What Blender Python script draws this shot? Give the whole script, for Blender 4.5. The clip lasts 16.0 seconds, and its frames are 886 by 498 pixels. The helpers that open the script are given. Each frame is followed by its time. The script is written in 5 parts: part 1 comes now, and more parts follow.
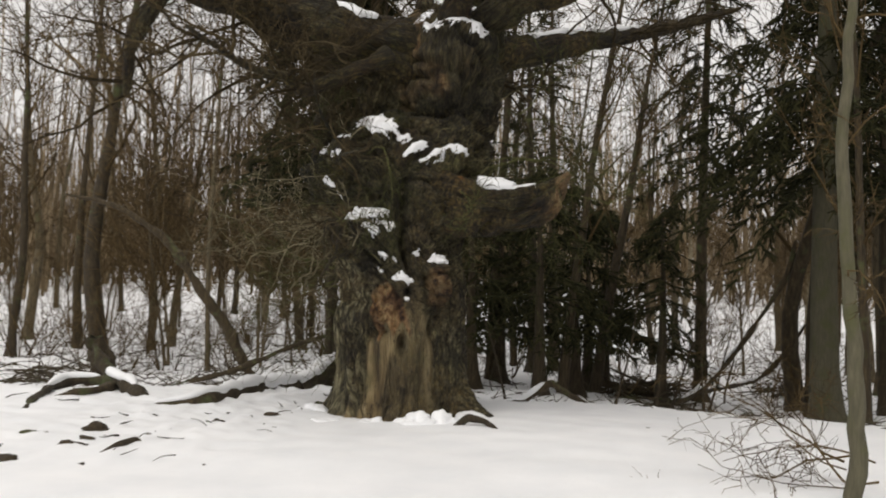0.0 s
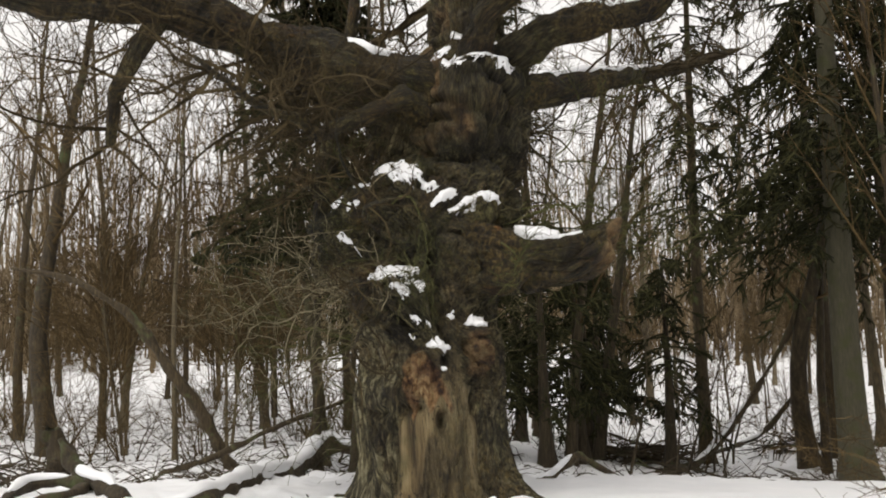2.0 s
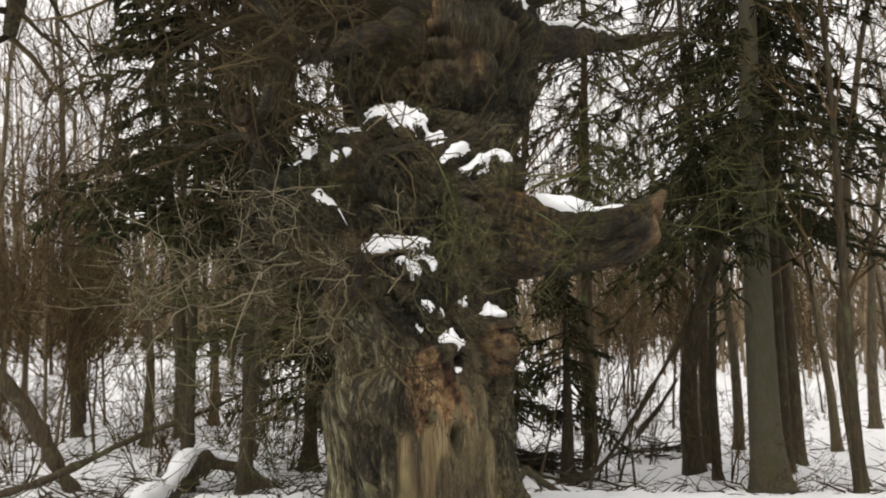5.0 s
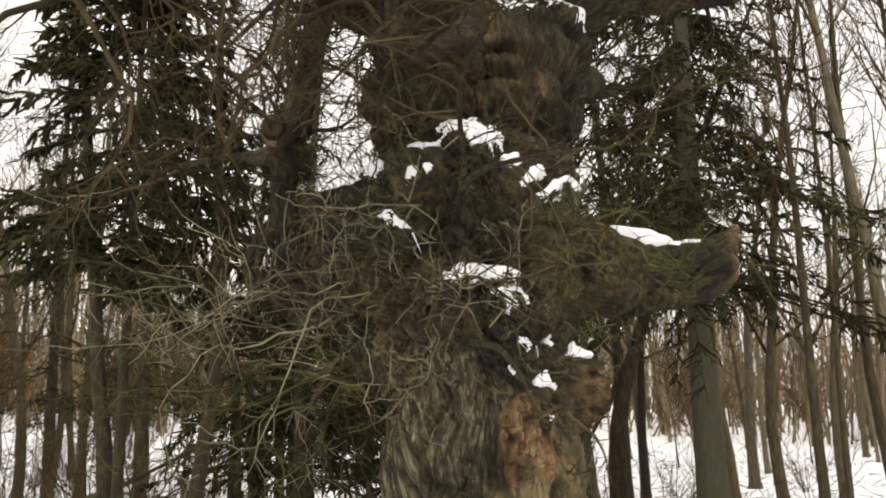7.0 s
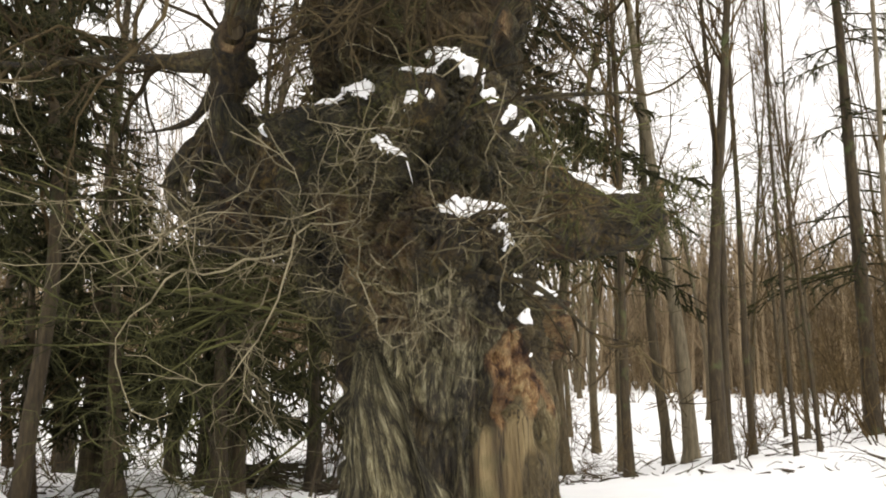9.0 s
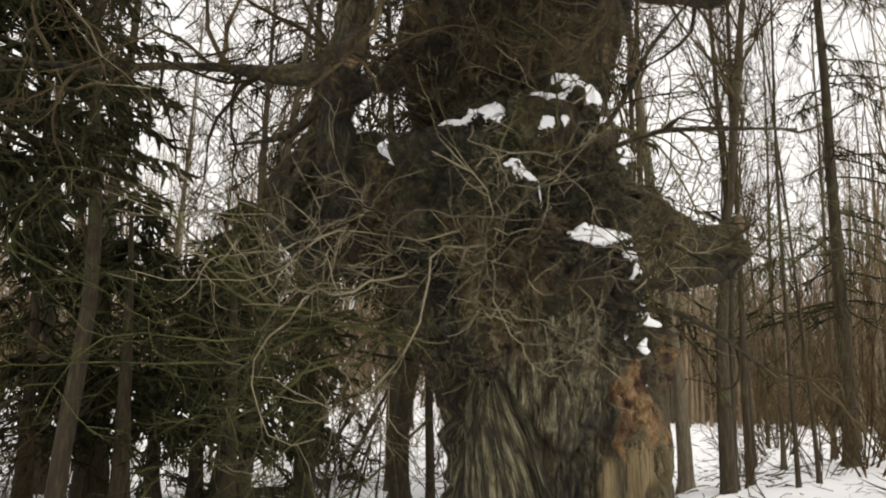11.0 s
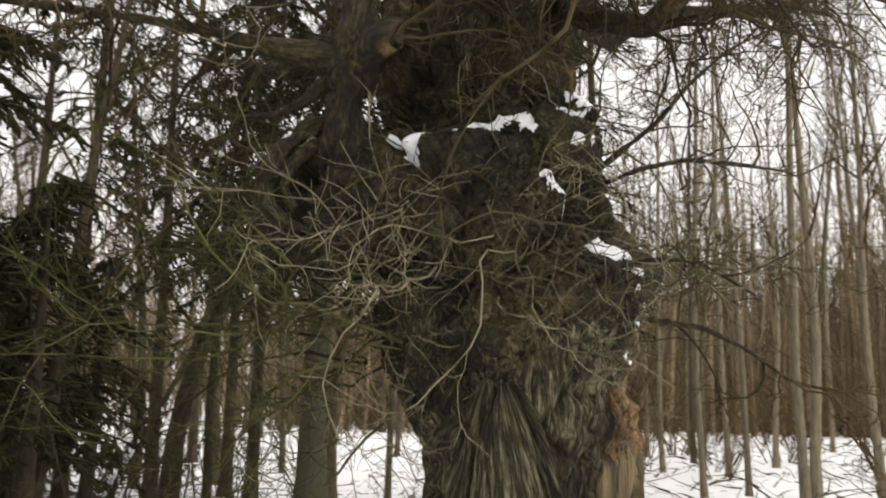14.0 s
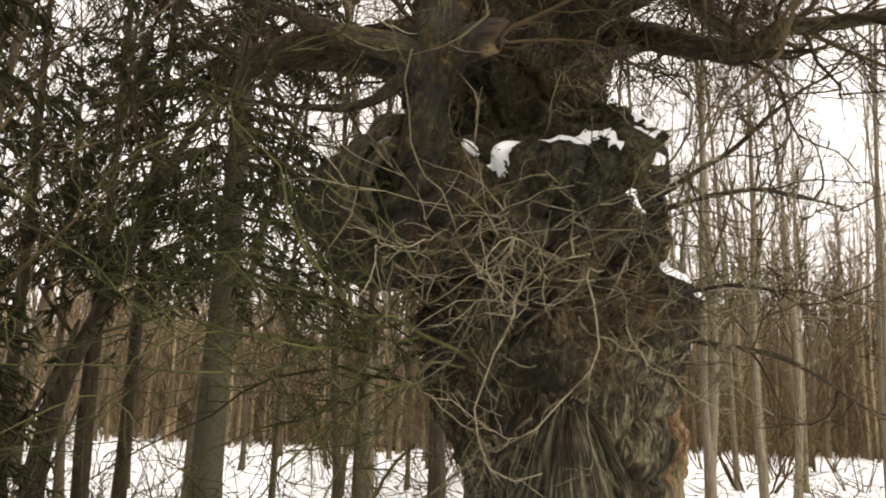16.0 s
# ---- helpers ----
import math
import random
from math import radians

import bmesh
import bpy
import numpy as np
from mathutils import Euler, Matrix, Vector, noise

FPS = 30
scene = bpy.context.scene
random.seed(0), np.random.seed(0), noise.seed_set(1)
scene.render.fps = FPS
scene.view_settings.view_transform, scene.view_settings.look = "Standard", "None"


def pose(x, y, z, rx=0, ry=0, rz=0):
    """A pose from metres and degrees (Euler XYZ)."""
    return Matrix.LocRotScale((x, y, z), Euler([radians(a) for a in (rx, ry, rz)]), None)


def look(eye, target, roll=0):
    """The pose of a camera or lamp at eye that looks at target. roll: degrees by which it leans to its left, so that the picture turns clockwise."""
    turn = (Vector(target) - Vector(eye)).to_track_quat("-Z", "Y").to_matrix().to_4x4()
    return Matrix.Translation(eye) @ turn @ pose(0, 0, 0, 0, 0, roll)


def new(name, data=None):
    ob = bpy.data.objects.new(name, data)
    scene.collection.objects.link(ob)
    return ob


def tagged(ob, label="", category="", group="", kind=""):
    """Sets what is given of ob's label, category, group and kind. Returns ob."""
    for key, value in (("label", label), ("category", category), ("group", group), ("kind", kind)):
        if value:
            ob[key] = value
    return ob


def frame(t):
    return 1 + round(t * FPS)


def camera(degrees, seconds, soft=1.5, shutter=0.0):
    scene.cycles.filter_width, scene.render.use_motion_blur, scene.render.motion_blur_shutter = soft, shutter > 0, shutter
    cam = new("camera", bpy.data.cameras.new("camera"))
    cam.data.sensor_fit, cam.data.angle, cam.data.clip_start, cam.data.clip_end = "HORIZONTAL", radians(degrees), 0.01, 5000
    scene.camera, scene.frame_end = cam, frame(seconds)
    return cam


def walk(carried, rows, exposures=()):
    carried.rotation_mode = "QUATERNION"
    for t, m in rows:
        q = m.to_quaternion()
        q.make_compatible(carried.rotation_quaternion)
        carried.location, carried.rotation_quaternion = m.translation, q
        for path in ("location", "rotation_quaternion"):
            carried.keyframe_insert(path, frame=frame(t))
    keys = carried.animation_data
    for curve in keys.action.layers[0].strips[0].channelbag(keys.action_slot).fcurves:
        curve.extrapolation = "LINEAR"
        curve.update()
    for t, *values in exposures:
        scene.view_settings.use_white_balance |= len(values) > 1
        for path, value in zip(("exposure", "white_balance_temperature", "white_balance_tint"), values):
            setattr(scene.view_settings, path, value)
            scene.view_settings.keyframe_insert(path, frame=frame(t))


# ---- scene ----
cam = camera(54.5, 16.0, soft=1.9, shutter=0.4)
PATH = [
    (0, (0.525, -11.298, 1.494), (0.504, -9.301, 1.604), 1.3),
    (0.5, (0.286, -10.917, 1.581), (0.351, -8.921, 1.696), 1.3),
    (1, (0.013, -10.726, 1.577), (0.072, -8.735, 1.757), -0.3),
    (1.5, (-0.318, -10.463, 1.598), (-0.211, -8.478, 1.816), -1.5),
    (2, (-0.593, -9.963, 1.522), (-0.463, -7.985, 1.783), -1.4),
    (2.5, (-0.972, -9.588, 1.5), (-0.788, -7.613, 1.753), -0.2),
    (3, (-1.246, -9.243, 1.538), (-1.012, -7.272, 1.784), -0.9),
    (3.5, (-1.53, -8.81, 1.522), (-1.241, -6.849, 1.786), -0.3),
    (4, (-1.862, -8.427, 1.529), (-1.481, -6.483, 1.805), -0.8),
    (4.5, (-2.075, -7.946, 1.5), (-1.58, -6.025, 1.754), -0.2),
    (5, (-2.344, -7.564, 1.549), (-1.726, -5.678, 1.802), -0.7),
    (7.3, (-4.01, -5.73, 1.37), (-2.995, -4.065, 1.79), -1.4),
    (7.5, (-4.16, -5.58, 1.345), (-3.095, -3.940, 1.763), -1.3),
    (8, (-4.58, -5.21, 1.322), (-3.325, -3.698, 1.693), -1.2),
    (10.5, (-5.821, -3.742, 1.503), (-4.246, -2.529, 1.728), -0.2),
    (11, (-6.032, -3.426, 1.428), (-4.446, -2.25, 1.748), 0.2),
    (11.5, (-6.201, -2.994, 1.508), (-4.589, -1.868, 1.871), 1.3),
    (12, (-6.221, -2.686, 1.47), (-4.61, -1.591, 1.919), 2.2),
    (12.5, (-6.467, -2.39, 1.41), (-4.804, -1.39, 1.895), 2.2),
    (13, (-6.634, -1.986, 1.371), (-4.906, -1.085, 1.823), 1.7),
    (13.5, (-6.785, -1.633, 1.391), (-4.978, -0.871, 1.784), 1.6),
    (14, (-6.978, -1.226, 1.369), (-5.077, -0.71, 1.718), 1.2),
    (14.5, (-6.926, -0.615, 1.287), (-4.987, -0.228, 1.589), 1.4),
    (15, (-6.973, -0.072, 1.335), (-5.016, 0.196, 1.651), 1.9),
    (15.5, (-7.068, 0.22, 1.367), (-5.11, 0.402, 1.733), 2.6),
    (16, (-6.931, 0.696, 1.401), (-4.969, 0.773, 1.784), 1.9),
]
walk(cam, [(t, look(eye, target, roll)) for t, eye, target, roll in PATH],
     ((0, 0.15, 6750, 10), (1.5, 0.38, 6750, 10), (3, 0.52, 6750, 10), (5, 0.56, 6750, 10), (7.4, 0.86, 6950, 10), (8.2, 1.22, 6850, 10), (10.5, 0.48, 6850, 10), (12, 0.76, 6650, 10), (13, 0.76, 6600, 10), (14, 0.66, 6750, 10), (15, 0.58, 7100, 11), (15.5, 0.88, 7100, 11), (16, 1.00, 7150, 12)))

# ---- light: overcast winter sky ----
SUN_EL, SUN_AZ = radians(60), radians(200)
world = bpy.data.worlds.new("overcast_sky")
scene.world = world
world.use_nodes = True
wn, wl = world.node_tree.nodes, world.node_tree.links
wn.clear()
sky = wn.new("ShaderNodeTexSky")
sky.sky_type, sky.sun_disc = "NISHITA", False
sky.sun_elevation, sky.sun_rotation = SUN_EL, SUN_AZ
sky.air_density, sky.dust_density, sky.ozone_density = 1.0, 4.0, 1.0
grey = wn.new("ShaderNodeHueSaturation")
grey.inputs["Saturation"].default_value = 0.10
grey.inputs["Value"].default_value = 1.0
cloud = wn.new("ShaderNodeMix")
cloud.data_type = "RGBA"
cloud.inputs[0].default_value = 0.82
cloud.inputs[7].default_value = (5.7, 5.6, 5.6, 1)
back = wn.new("ShaderNodeBackground")
back.inputs["Strength"].default_value = 0.14
wout = wn.new("ShaderNodeOutputWorld")
wl.new(sky.outputs[0], grey.inputs["Color"])
wl.new(grey.outputs[0], cloud.inputs[6])
wl.new(cloud.outputs[2], back.inputs["Color"])
wl.new(back.outputs[0], wout.inputs["Surface"])
sun = new("sun", bpy.data.lights.new("sun", "SUN"))
sun.data.energy, sun.data.angle, sun.data.color = 1.15, radians(45), (1.0, 0.96, 0.90)
sun.matrix_world = look((0, 0, 30), (0 + 10 * math.sin(SUN_AZ) * -1, -10 * math.cos(SUN_AZ), 30 - 10 * math.tan(SUN_EL)))

# ---- materials ----


def material(name, rough=0.85):
    m = bpy.data.materials.new(name)
    m.use_nodes = True
    nt = m.node_tree
    bsdf = nt.nodes["Principled BSDF"]
    bsdf.inputs["Roughness"].default_value = rough
    return m, nt, bsdf


def noise_node(nt, scale, detail=5.0, stretch=(1, 1, 1), coord="Object", rough=0.6):
    tc = nt.nodes.new("ShaderNodeTexCoord")
    mp = nt.nodes.new("ShaderNodeMapping")
    mp.inputs["Scale"].default_value = stretch
    nz = nt.nodes.new("ShaderNodeTexNoise")
    nz.inputs["Scale"].default_value, nz.inputs["Detail"].default_value = scale, detail
    nz.inputs["Roughness"].default_value = rough
    nt.links.new(tc.outputs[coord], mp.inputs["Vector"])
    nt.links.new(mp.outputs[0], nz.inputs["Vector"])
    return nz.outputs["Fac"]


def ramp(nt, fac, stops):
    r = nt.nodes.new("ShaderNodeValToRGB")
    while len(r.color_ramp.elements) < len(stops):
        r.color_ramp.elements.new(0.5)
    for e, (p, c) in zip(r.color_ramp.elements, stops):
        e.position, e.color = p, (*c, 1)
    nt.links.new(fac, r.inputs["Fac"])
    return r.outputs["Color"]


def mix(nt, a, b, fac, mode="MIX"):
    n = nt.nodes.new("ShaderNodeMix")
    n.data_type, n.blend_type = "RGBA", mode
    for sock, v in ((n.inputs[0], fac), (n.inputs[6], a), (n.inputs[7], b)):
        if isinstance(v, (int, float)):
            sock.default_value = v
        elif isinstance(v, tuple):
            sock.default_value = (*v, 1)
        else:
            nt.links.new(v, sock)
    return n.outputs[2]


def bump(nt, bsdf, height, strength, distance):
    b = nt.nodes.new("ShaderNodeBump")
    b.inputs["Strength"].default_value, b.inputs["Distance"].default_value = strength, distance
    nt.links.new(height, b.inputs["Height"])
    nt.links.new(b.outputs[0], bsdf.inputs["Normal"])


def sharpen(nt, fac, lo, hi):
    r = nt.nodes.new("ShaderNodeMapRange")
    r.inputs["From Min"].default_value, r.inputs["From Max"].default_value = lo, hi
    nt.links.new(fac, r.inputs["Value"])
    return r.outputs[0]


def bark_material(name, dark, mid, light, moss=(0.07, 0.085, 0.03), moss_at=0.56, scale=1.0, random_tint=0.25, depth=0.02):
    m, nt, bsdf = material(name, 0.92)
    grain = noise_node(nt, 26 * scale, 6, (1, 1, 0.16))
    patch = noise_node(nt, 2.3 * scale, 4)
    col = ramp(nt, grain, [(0.3, dark), (0.52, mid), (0.75, light)])
    col = mix(nt, col, moss, sharpen(nt, patch, moss_at, moss_at + 0.16))
    info = nt.nodes.new("ShaderNodeObjectInfo")
    tint = ramp(nt, info.outputs["Random"], [(0.0, (1 - random_tint,) * 3), (1.0, (1 + random_tint,) * 3)])
    col = mix(nt, col, tint, 1.0, "MULTIPLY")
    nt.links.new(col, bsdf.inputs["Base Color"])
    bump(nt, bsdf, grain, 0.9, depth)
    return m


def twig_material(name, a, b, scale=3.0):
    m, nt, bsdf = material(name, 0.95)
    bsdf.inputs["Specular IOR Level"].default_value = 0.15
    isl = nt.nodes.new("ShaderNodeNewGeometry")
    n = noise_node(nt, scale, 3)
    col = ramp(nt, isl.outputs["Random Per Island"], [(0.1, a), (0.9, b)])
    col = mix(nt, col, tuple(0.6 * v for v in a), sharpen(nt, n, 0.45, 0.7))
    nt.links.new(col, bsdf.inputs["Base Color"])
    return m


def snow_material(name):
    m, nt, bsdf = material(name, 0.55)
    big, fine = noise_node(nt, 1.3, 5), noise_node(nt, 60, 4)
    col = ramp(nt, big, [(0.3, (0.80, 0.815, 0.84)), (0.7, (0.89, 0.895, 0.91))])
    nt.links.new(col, bsdf.inputs["Base Color"])
    bsdf.inputs["Subsurface Weight"].default_value = 0.0
    both = mix(nt, big, fine, 0.35)
    bump(nt, bsdf, both, 0.5, 0.02)
    return m


def oak_material():
    """Gnarled bark. Attribute zone: red bare wood, green moss, blue rotten orange wood, alpha grey lichen. Attribute flow: the run of the grain."""
    m, nt, bsdf = material("oak_bark", 0.95)
    zone = nt.nodes.new("ShaderNodeAttribute")
    zone.attribute_name = "zone"
    flow = nt.nodes.new("ShaderNodeAttribute")
    flow.attribute_name = "flow"
    sep = nt.nodes.new("ShaderNodeSeparateColor")
    nt.links.new(zone.outputs["Color"], sep.inputs[0])

    def along(scale, detail, rough=0.62):
        n = nt.nodes.new("ShaderNodeTexNoise")
        n.inputs["Scale"].default_value, n.inputs["Detail"].default_value, n.inputs["Roughness"].default_value = scale, detail, rough
        nt.links.new(flow.outputs["Vector"], n.inputs["Vector"])
        return n.outputs["Fac"]

    def ridged(fac):
        a = nt.nodes.new("ShaderNodeMath")
        a.operation, a.inputs[1].default_value = "SUBTRACT", 0.5
        nt.links.new(fac, a.inputs[0])
        b = nt.nodes.new("ShaderNodeMath")
        b.operation = "ABSOLUTE"
        nt.links.new(a.outputs[0], b.inputs[0])
        return b.outputs[0]

    coarse, fine = along(13, 6), along(44, 5)
    crumbs, patch, blotch = noise_node(nt, 70, 5), noise_node(nt, 2.2, 5), noise_node(nt, 9, 6)
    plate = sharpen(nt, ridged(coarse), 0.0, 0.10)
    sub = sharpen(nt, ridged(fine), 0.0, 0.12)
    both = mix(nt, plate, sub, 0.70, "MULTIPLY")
    grit = noise_node(nt, 24, 7, (1, 1, 0.7))
    # plates of the bark: umber, rusty and olive-grey areas, split by dark cracks
    def warm(fac, stops):
        return ramp(nt, fac, [(at, (1.04 * c[0], 0.98 * c[1], 0.54 * c[2])) for at, c in stops])

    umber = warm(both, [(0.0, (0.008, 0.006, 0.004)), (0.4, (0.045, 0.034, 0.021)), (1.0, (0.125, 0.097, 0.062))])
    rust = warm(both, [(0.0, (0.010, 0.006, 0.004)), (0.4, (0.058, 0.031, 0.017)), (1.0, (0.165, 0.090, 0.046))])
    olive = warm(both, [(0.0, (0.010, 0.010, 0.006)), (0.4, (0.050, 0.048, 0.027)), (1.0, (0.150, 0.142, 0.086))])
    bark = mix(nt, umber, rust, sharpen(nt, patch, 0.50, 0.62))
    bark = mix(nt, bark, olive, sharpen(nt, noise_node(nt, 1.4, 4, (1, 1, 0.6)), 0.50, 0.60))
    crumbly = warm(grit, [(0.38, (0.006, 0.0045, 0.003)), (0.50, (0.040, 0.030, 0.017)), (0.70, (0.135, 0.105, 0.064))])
    inv = nt.nodes.new("ShaderNodeMath")
    inv.operation, inv.inputs[0].default_value = "SUBTRACT", 1.15
    nt.links.new(zone.outputs["Alpha"], inv.inputs[1])
    bark = mix(nt, bark, crumbly, mix(nt, inv.outputs[0], sharpen(nt, noise_node(nt, 1.9, 5), 0.44, 0.55), 1.0, "MULTIPLY"))
    bark = mix(nt, bark, ramp(nt, blotch, [(0.35, (0.55, 0.52, 0.48)), (0.65, (1.35, 1.3, 1.2))]), 1.0, "MULTIPLY")
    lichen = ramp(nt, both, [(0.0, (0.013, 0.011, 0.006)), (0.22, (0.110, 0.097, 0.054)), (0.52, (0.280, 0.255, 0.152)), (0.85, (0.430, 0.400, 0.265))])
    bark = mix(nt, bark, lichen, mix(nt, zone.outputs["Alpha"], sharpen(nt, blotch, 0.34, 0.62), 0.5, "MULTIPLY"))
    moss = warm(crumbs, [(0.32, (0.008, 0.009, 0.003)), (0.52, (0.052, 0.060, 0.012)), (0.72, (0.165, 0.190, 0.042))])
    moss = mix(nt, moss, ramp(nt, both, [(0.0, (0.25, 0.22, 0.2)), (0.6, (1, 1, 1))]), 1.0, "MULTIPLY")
    col = mix(nt, bark, moss, mix(nt, sep.outputs[1], sharpen(nt, blotch, 0.36, 0.60), 0.7, "MULTIPLY"))
    stain = ramp(nt, noise_node(nt, 1.8, 4), [(0.36, (0.42, 0.40, 0.37)), (0.50, (0.95, 0.93, 0.90)), (0.64, (1.35, 1.30, 1.22))])
    col = mix(nt, col, stain, 1.0, "MULTIPLY")
    # bare wood: soft tan bands along the grain, greyed and greened by weather, with a few open checks
    longer = nt.nodes.new("ShaderNodeMapping")
    longer.inputs["Scale"].default_value = (1, 1, 0.30)
    nt.links.new(flow.outputs["Vector"], longer.inputs["Vector"])

    def strand(scale, detail):
        n = nt.nodes.new("ShaderNodeTexNoise")
        n.inputs["Scale"].default_value, n.inputs["Detail"].default_value = scale, detail
        nt.links.new(longer.outputs[0], n.inputs["Vector"])
        return n.outputs["Fac"]

    band, grain = strand(7, 4), strand(60, 5)
    wood = ramp(nt, band, [(0.36, (0.052, 0.036, 0.016)), (0.46, (0.150, 0.108, 0.050)), (0.56, (0.235, 0.178, 0.088)), (0.68, (0.320, 0.252, 0.142))])
    wood = mix(nt, wood, ramp(nt, grain, [(0.36, (0.62, 0.58, 0.50)), (0.52, (1.0, 1.0, 1.0))]), 0.8, "MULTIPLY")
    wood = mix(nt, wood, (0.085, 0.080, 0.034), sharpen(nt, patch, 0.52, 0.74))
    checks = sharpen(nt, ridged(strand(11, 3)), 0.0, 0.022)
    wood = mix(nt, (0.020, 0.014, 0.008), wood, checks)
    col = mix(nt, col, wood, sep.outputs[0])
    rot = ramp(nt, blotch, [(0.36, (0.040, 0.018, 0.010)), (0.44, (0.140, 0.072, 0.030)), (0.51, (0.315, 0.180, 0.078)), (0.62, (0.560, 0.400, 0.200))])
    rot = mix(nt, rot, (0.105, 0.050, 0.026), sharpen(nt, noise_node(nt, 4.5, 4), 0.50, 0.68))
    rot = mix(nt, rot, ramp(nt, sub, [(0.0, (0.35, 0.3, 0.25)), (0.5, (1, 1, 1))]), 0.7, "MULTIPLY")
    col = mix(nt, col, rot, sep.outputs[2])
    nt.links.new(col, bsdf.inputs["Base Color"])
    rough = mix(nt, mix(nt, both, crumbs, 0.25), grit, 0.3)
    calm = nt.nodes.new("ShaderNodeMath")
    calm.operation, calm.inputs[1].default_value = "MULTIPLY", 0.8
    nt.links.new(sep.outputs[0], calm.inputs[0])
    bump(nt, bsdf, mix(nt, rough, grain, calm.outputs[0]), 1.0, 0.07)
    return m


MAT_OAK = oak_material()
MAT_SNOW = snow_material("snow")
MAT_BARK = bark_material("grey_brown_bark", (0.037, 0.028, 0.015), (0.088, 0.068, 0.037), (0.155, 0.121, 0.069))
MAT_SPRUCE = bark_material("spruce_bark", (0.062, 0.056, 0.034), (0.088, 0.080, 0.049), (0.118, 0.107, 0.066), (0.07176, 0.0726, 0.02915), 0.5, 1.3)
MAT_PALE = bark_material("pale_bark", (0.080, 0.065, 0.040), (0.160, 0.132, 0.084), (0.255, 0.212, 0.142), (0.1166, 0.0924, 0.03024), 0.6)
MAT_DARK = bark_material("wet_dark_bark", (0.0159, 0.0112, 0.005376), (0.04134, 0.0294, 0.01434), (0.08745, 0.0644, 0.03046))
MAT_TWIG = twig_material("brown_twigs", (0.056, 0.038, 0.0165), (0.132, 0.092, 0.042))
MAT_LOWTWIG = twig_material("mossy_low_twigs", (0.031, 0.032, 0.012), (0.100, 0.100, 0.038))
MAT_BOUGH = twig_material("pale_oak_boughs", (0.085, 0.072, 0.042), (0.270, 0.235, 0.152))
MAT_SHOOT = twig_material("grey_oak_shoots", (0.045, 0.040, 0.019), (0.170, 0.150, 0.078))
MAT_OAKTWIG = twig_material("dark_oak_twigs", (0.030, 0.022, 0.011), (0.088, 0.066, 0.033))
MAT_NEEDLE = twig_material("spruce_needles", (0.017, 0.018, 0.0075), (0.050, 0.048, 0.018), 5.0)
# distant stems: brown lightened and greyed, so the haze sits in the colour
MAT_FAR_HAZED = twig_material("far_wood", (0.15, 0.112, 0.068), (0.31, 0.238, 0.150), 0.4)

# ---- geometry helpers ----


class Geo:
    def __init__(self):
        self.v, self.q, self.t, self.n = [], [], [], 0

    def add(self, verts, quads=None, tris=None):
        self.v.append(np.asarray(verts, float).reshape(-1, 3))
        if quads is not None and len(quads):
            self.q.append(np.asarray(quads, int).reshape(-1, 4) + self.n)
        if tris is not None and len(tris):
            self.t.append(np.asarray(tris, int).reshape(-1, 3) + self.n)
        self.n += len(self.v[-1])
        return self

    def mesh(self, name, smooth=True):
        me = bpy.data.meshes.new(name)
        v = np.concatenate(self.v)
        q = np.concatenate(self.q) if self.q else np.zeros((0, 4), int)
        t = np.concatenate(self.t) if self.t else np.zeros((0, 3), int)
        me.vertices.add(len(v))
        me.vertices.foreach_set("co", v.astype(np.float32).ravel())
        me.loops.add(q.size + t.size)
        me.loops.foreach_set("vertex_index", np.concatenate([q.ravel(), t.ravel()]).astype(np.int32))
        me.polygons.add(len(q) + len(t))
        starts = np.concatenate([np.arange(len(q)) * 4, q.size + np.arange(len(t)) * 3])
        me.polygons.foreach_set("loop_start", starts.astype(np.int32))
        me.polygons.foreach_set("use_smooth", np.full(len(q) + len(t), smooth))
        me.update(calc_edges=True)
        me.validate()
        return me


def unit(a):
    return a / np.maximum(np.linalg.norm(a, axis=-1, keepdims=True), 1e-9)


def tubes(g, P, R, sides, lumps=0.0, rng=None, cap=True):
    """Tubes along K paths P (K, N, 3) with radii R (K, N), closed at both ends."""
    P, R = np.asarray(P, float), np.asarray(R, float)
    K, N, _ = P.shape
    T = unit(np.gradient(P, axis=1))
    ref = np.where(np.abs(T[:, :1, 2:3]) > 0.8, np.array([1.0, 0.13, 0]), np.array([0.1, 0.07, 1.0]))
    U = unit(np.cross(T, ref))
    W = np.cross(T, U)
    a = np.arange(sides) * 2 * np.pi / sides
    rr = R[:, :, None] * np.ones(sides)
    if lumps and rng is not None:
        rr = rr * (1 + lumps * rng.normal(size=(K, N, sides)).clip(-1.6, 1.6))
    ring = P[:, :, None] + rr[..., None] * (np.cos(a)[None, None, :, None] * U[:, :, None] + np.sin(a)[None, None, :, None] * W[:, :, None])
    idx = np.arange(K * N * sides).reshape(K, N, sides)
    nxt = np.roll(idx, -1, 2)
    quads = np.stack([idx[:, :-1], nxt[:, :-1], nxt[:, 1:], idx[:, 1:]], -1).reshape(-1, 4)
    if not cap:
        return g.add(ring.reshape(-1, 3), quads)
    fan = [idx[:, -1, [0, k, k + 1]] for k in range(1, sides - 1)] + [idx[:, 0, [0, k + 1, k]] for k in range(1, sides - 1)]
    return g.add(ring.reshape(-1, 3), quads, np.concatenate(fan).reshape(-1, 3))


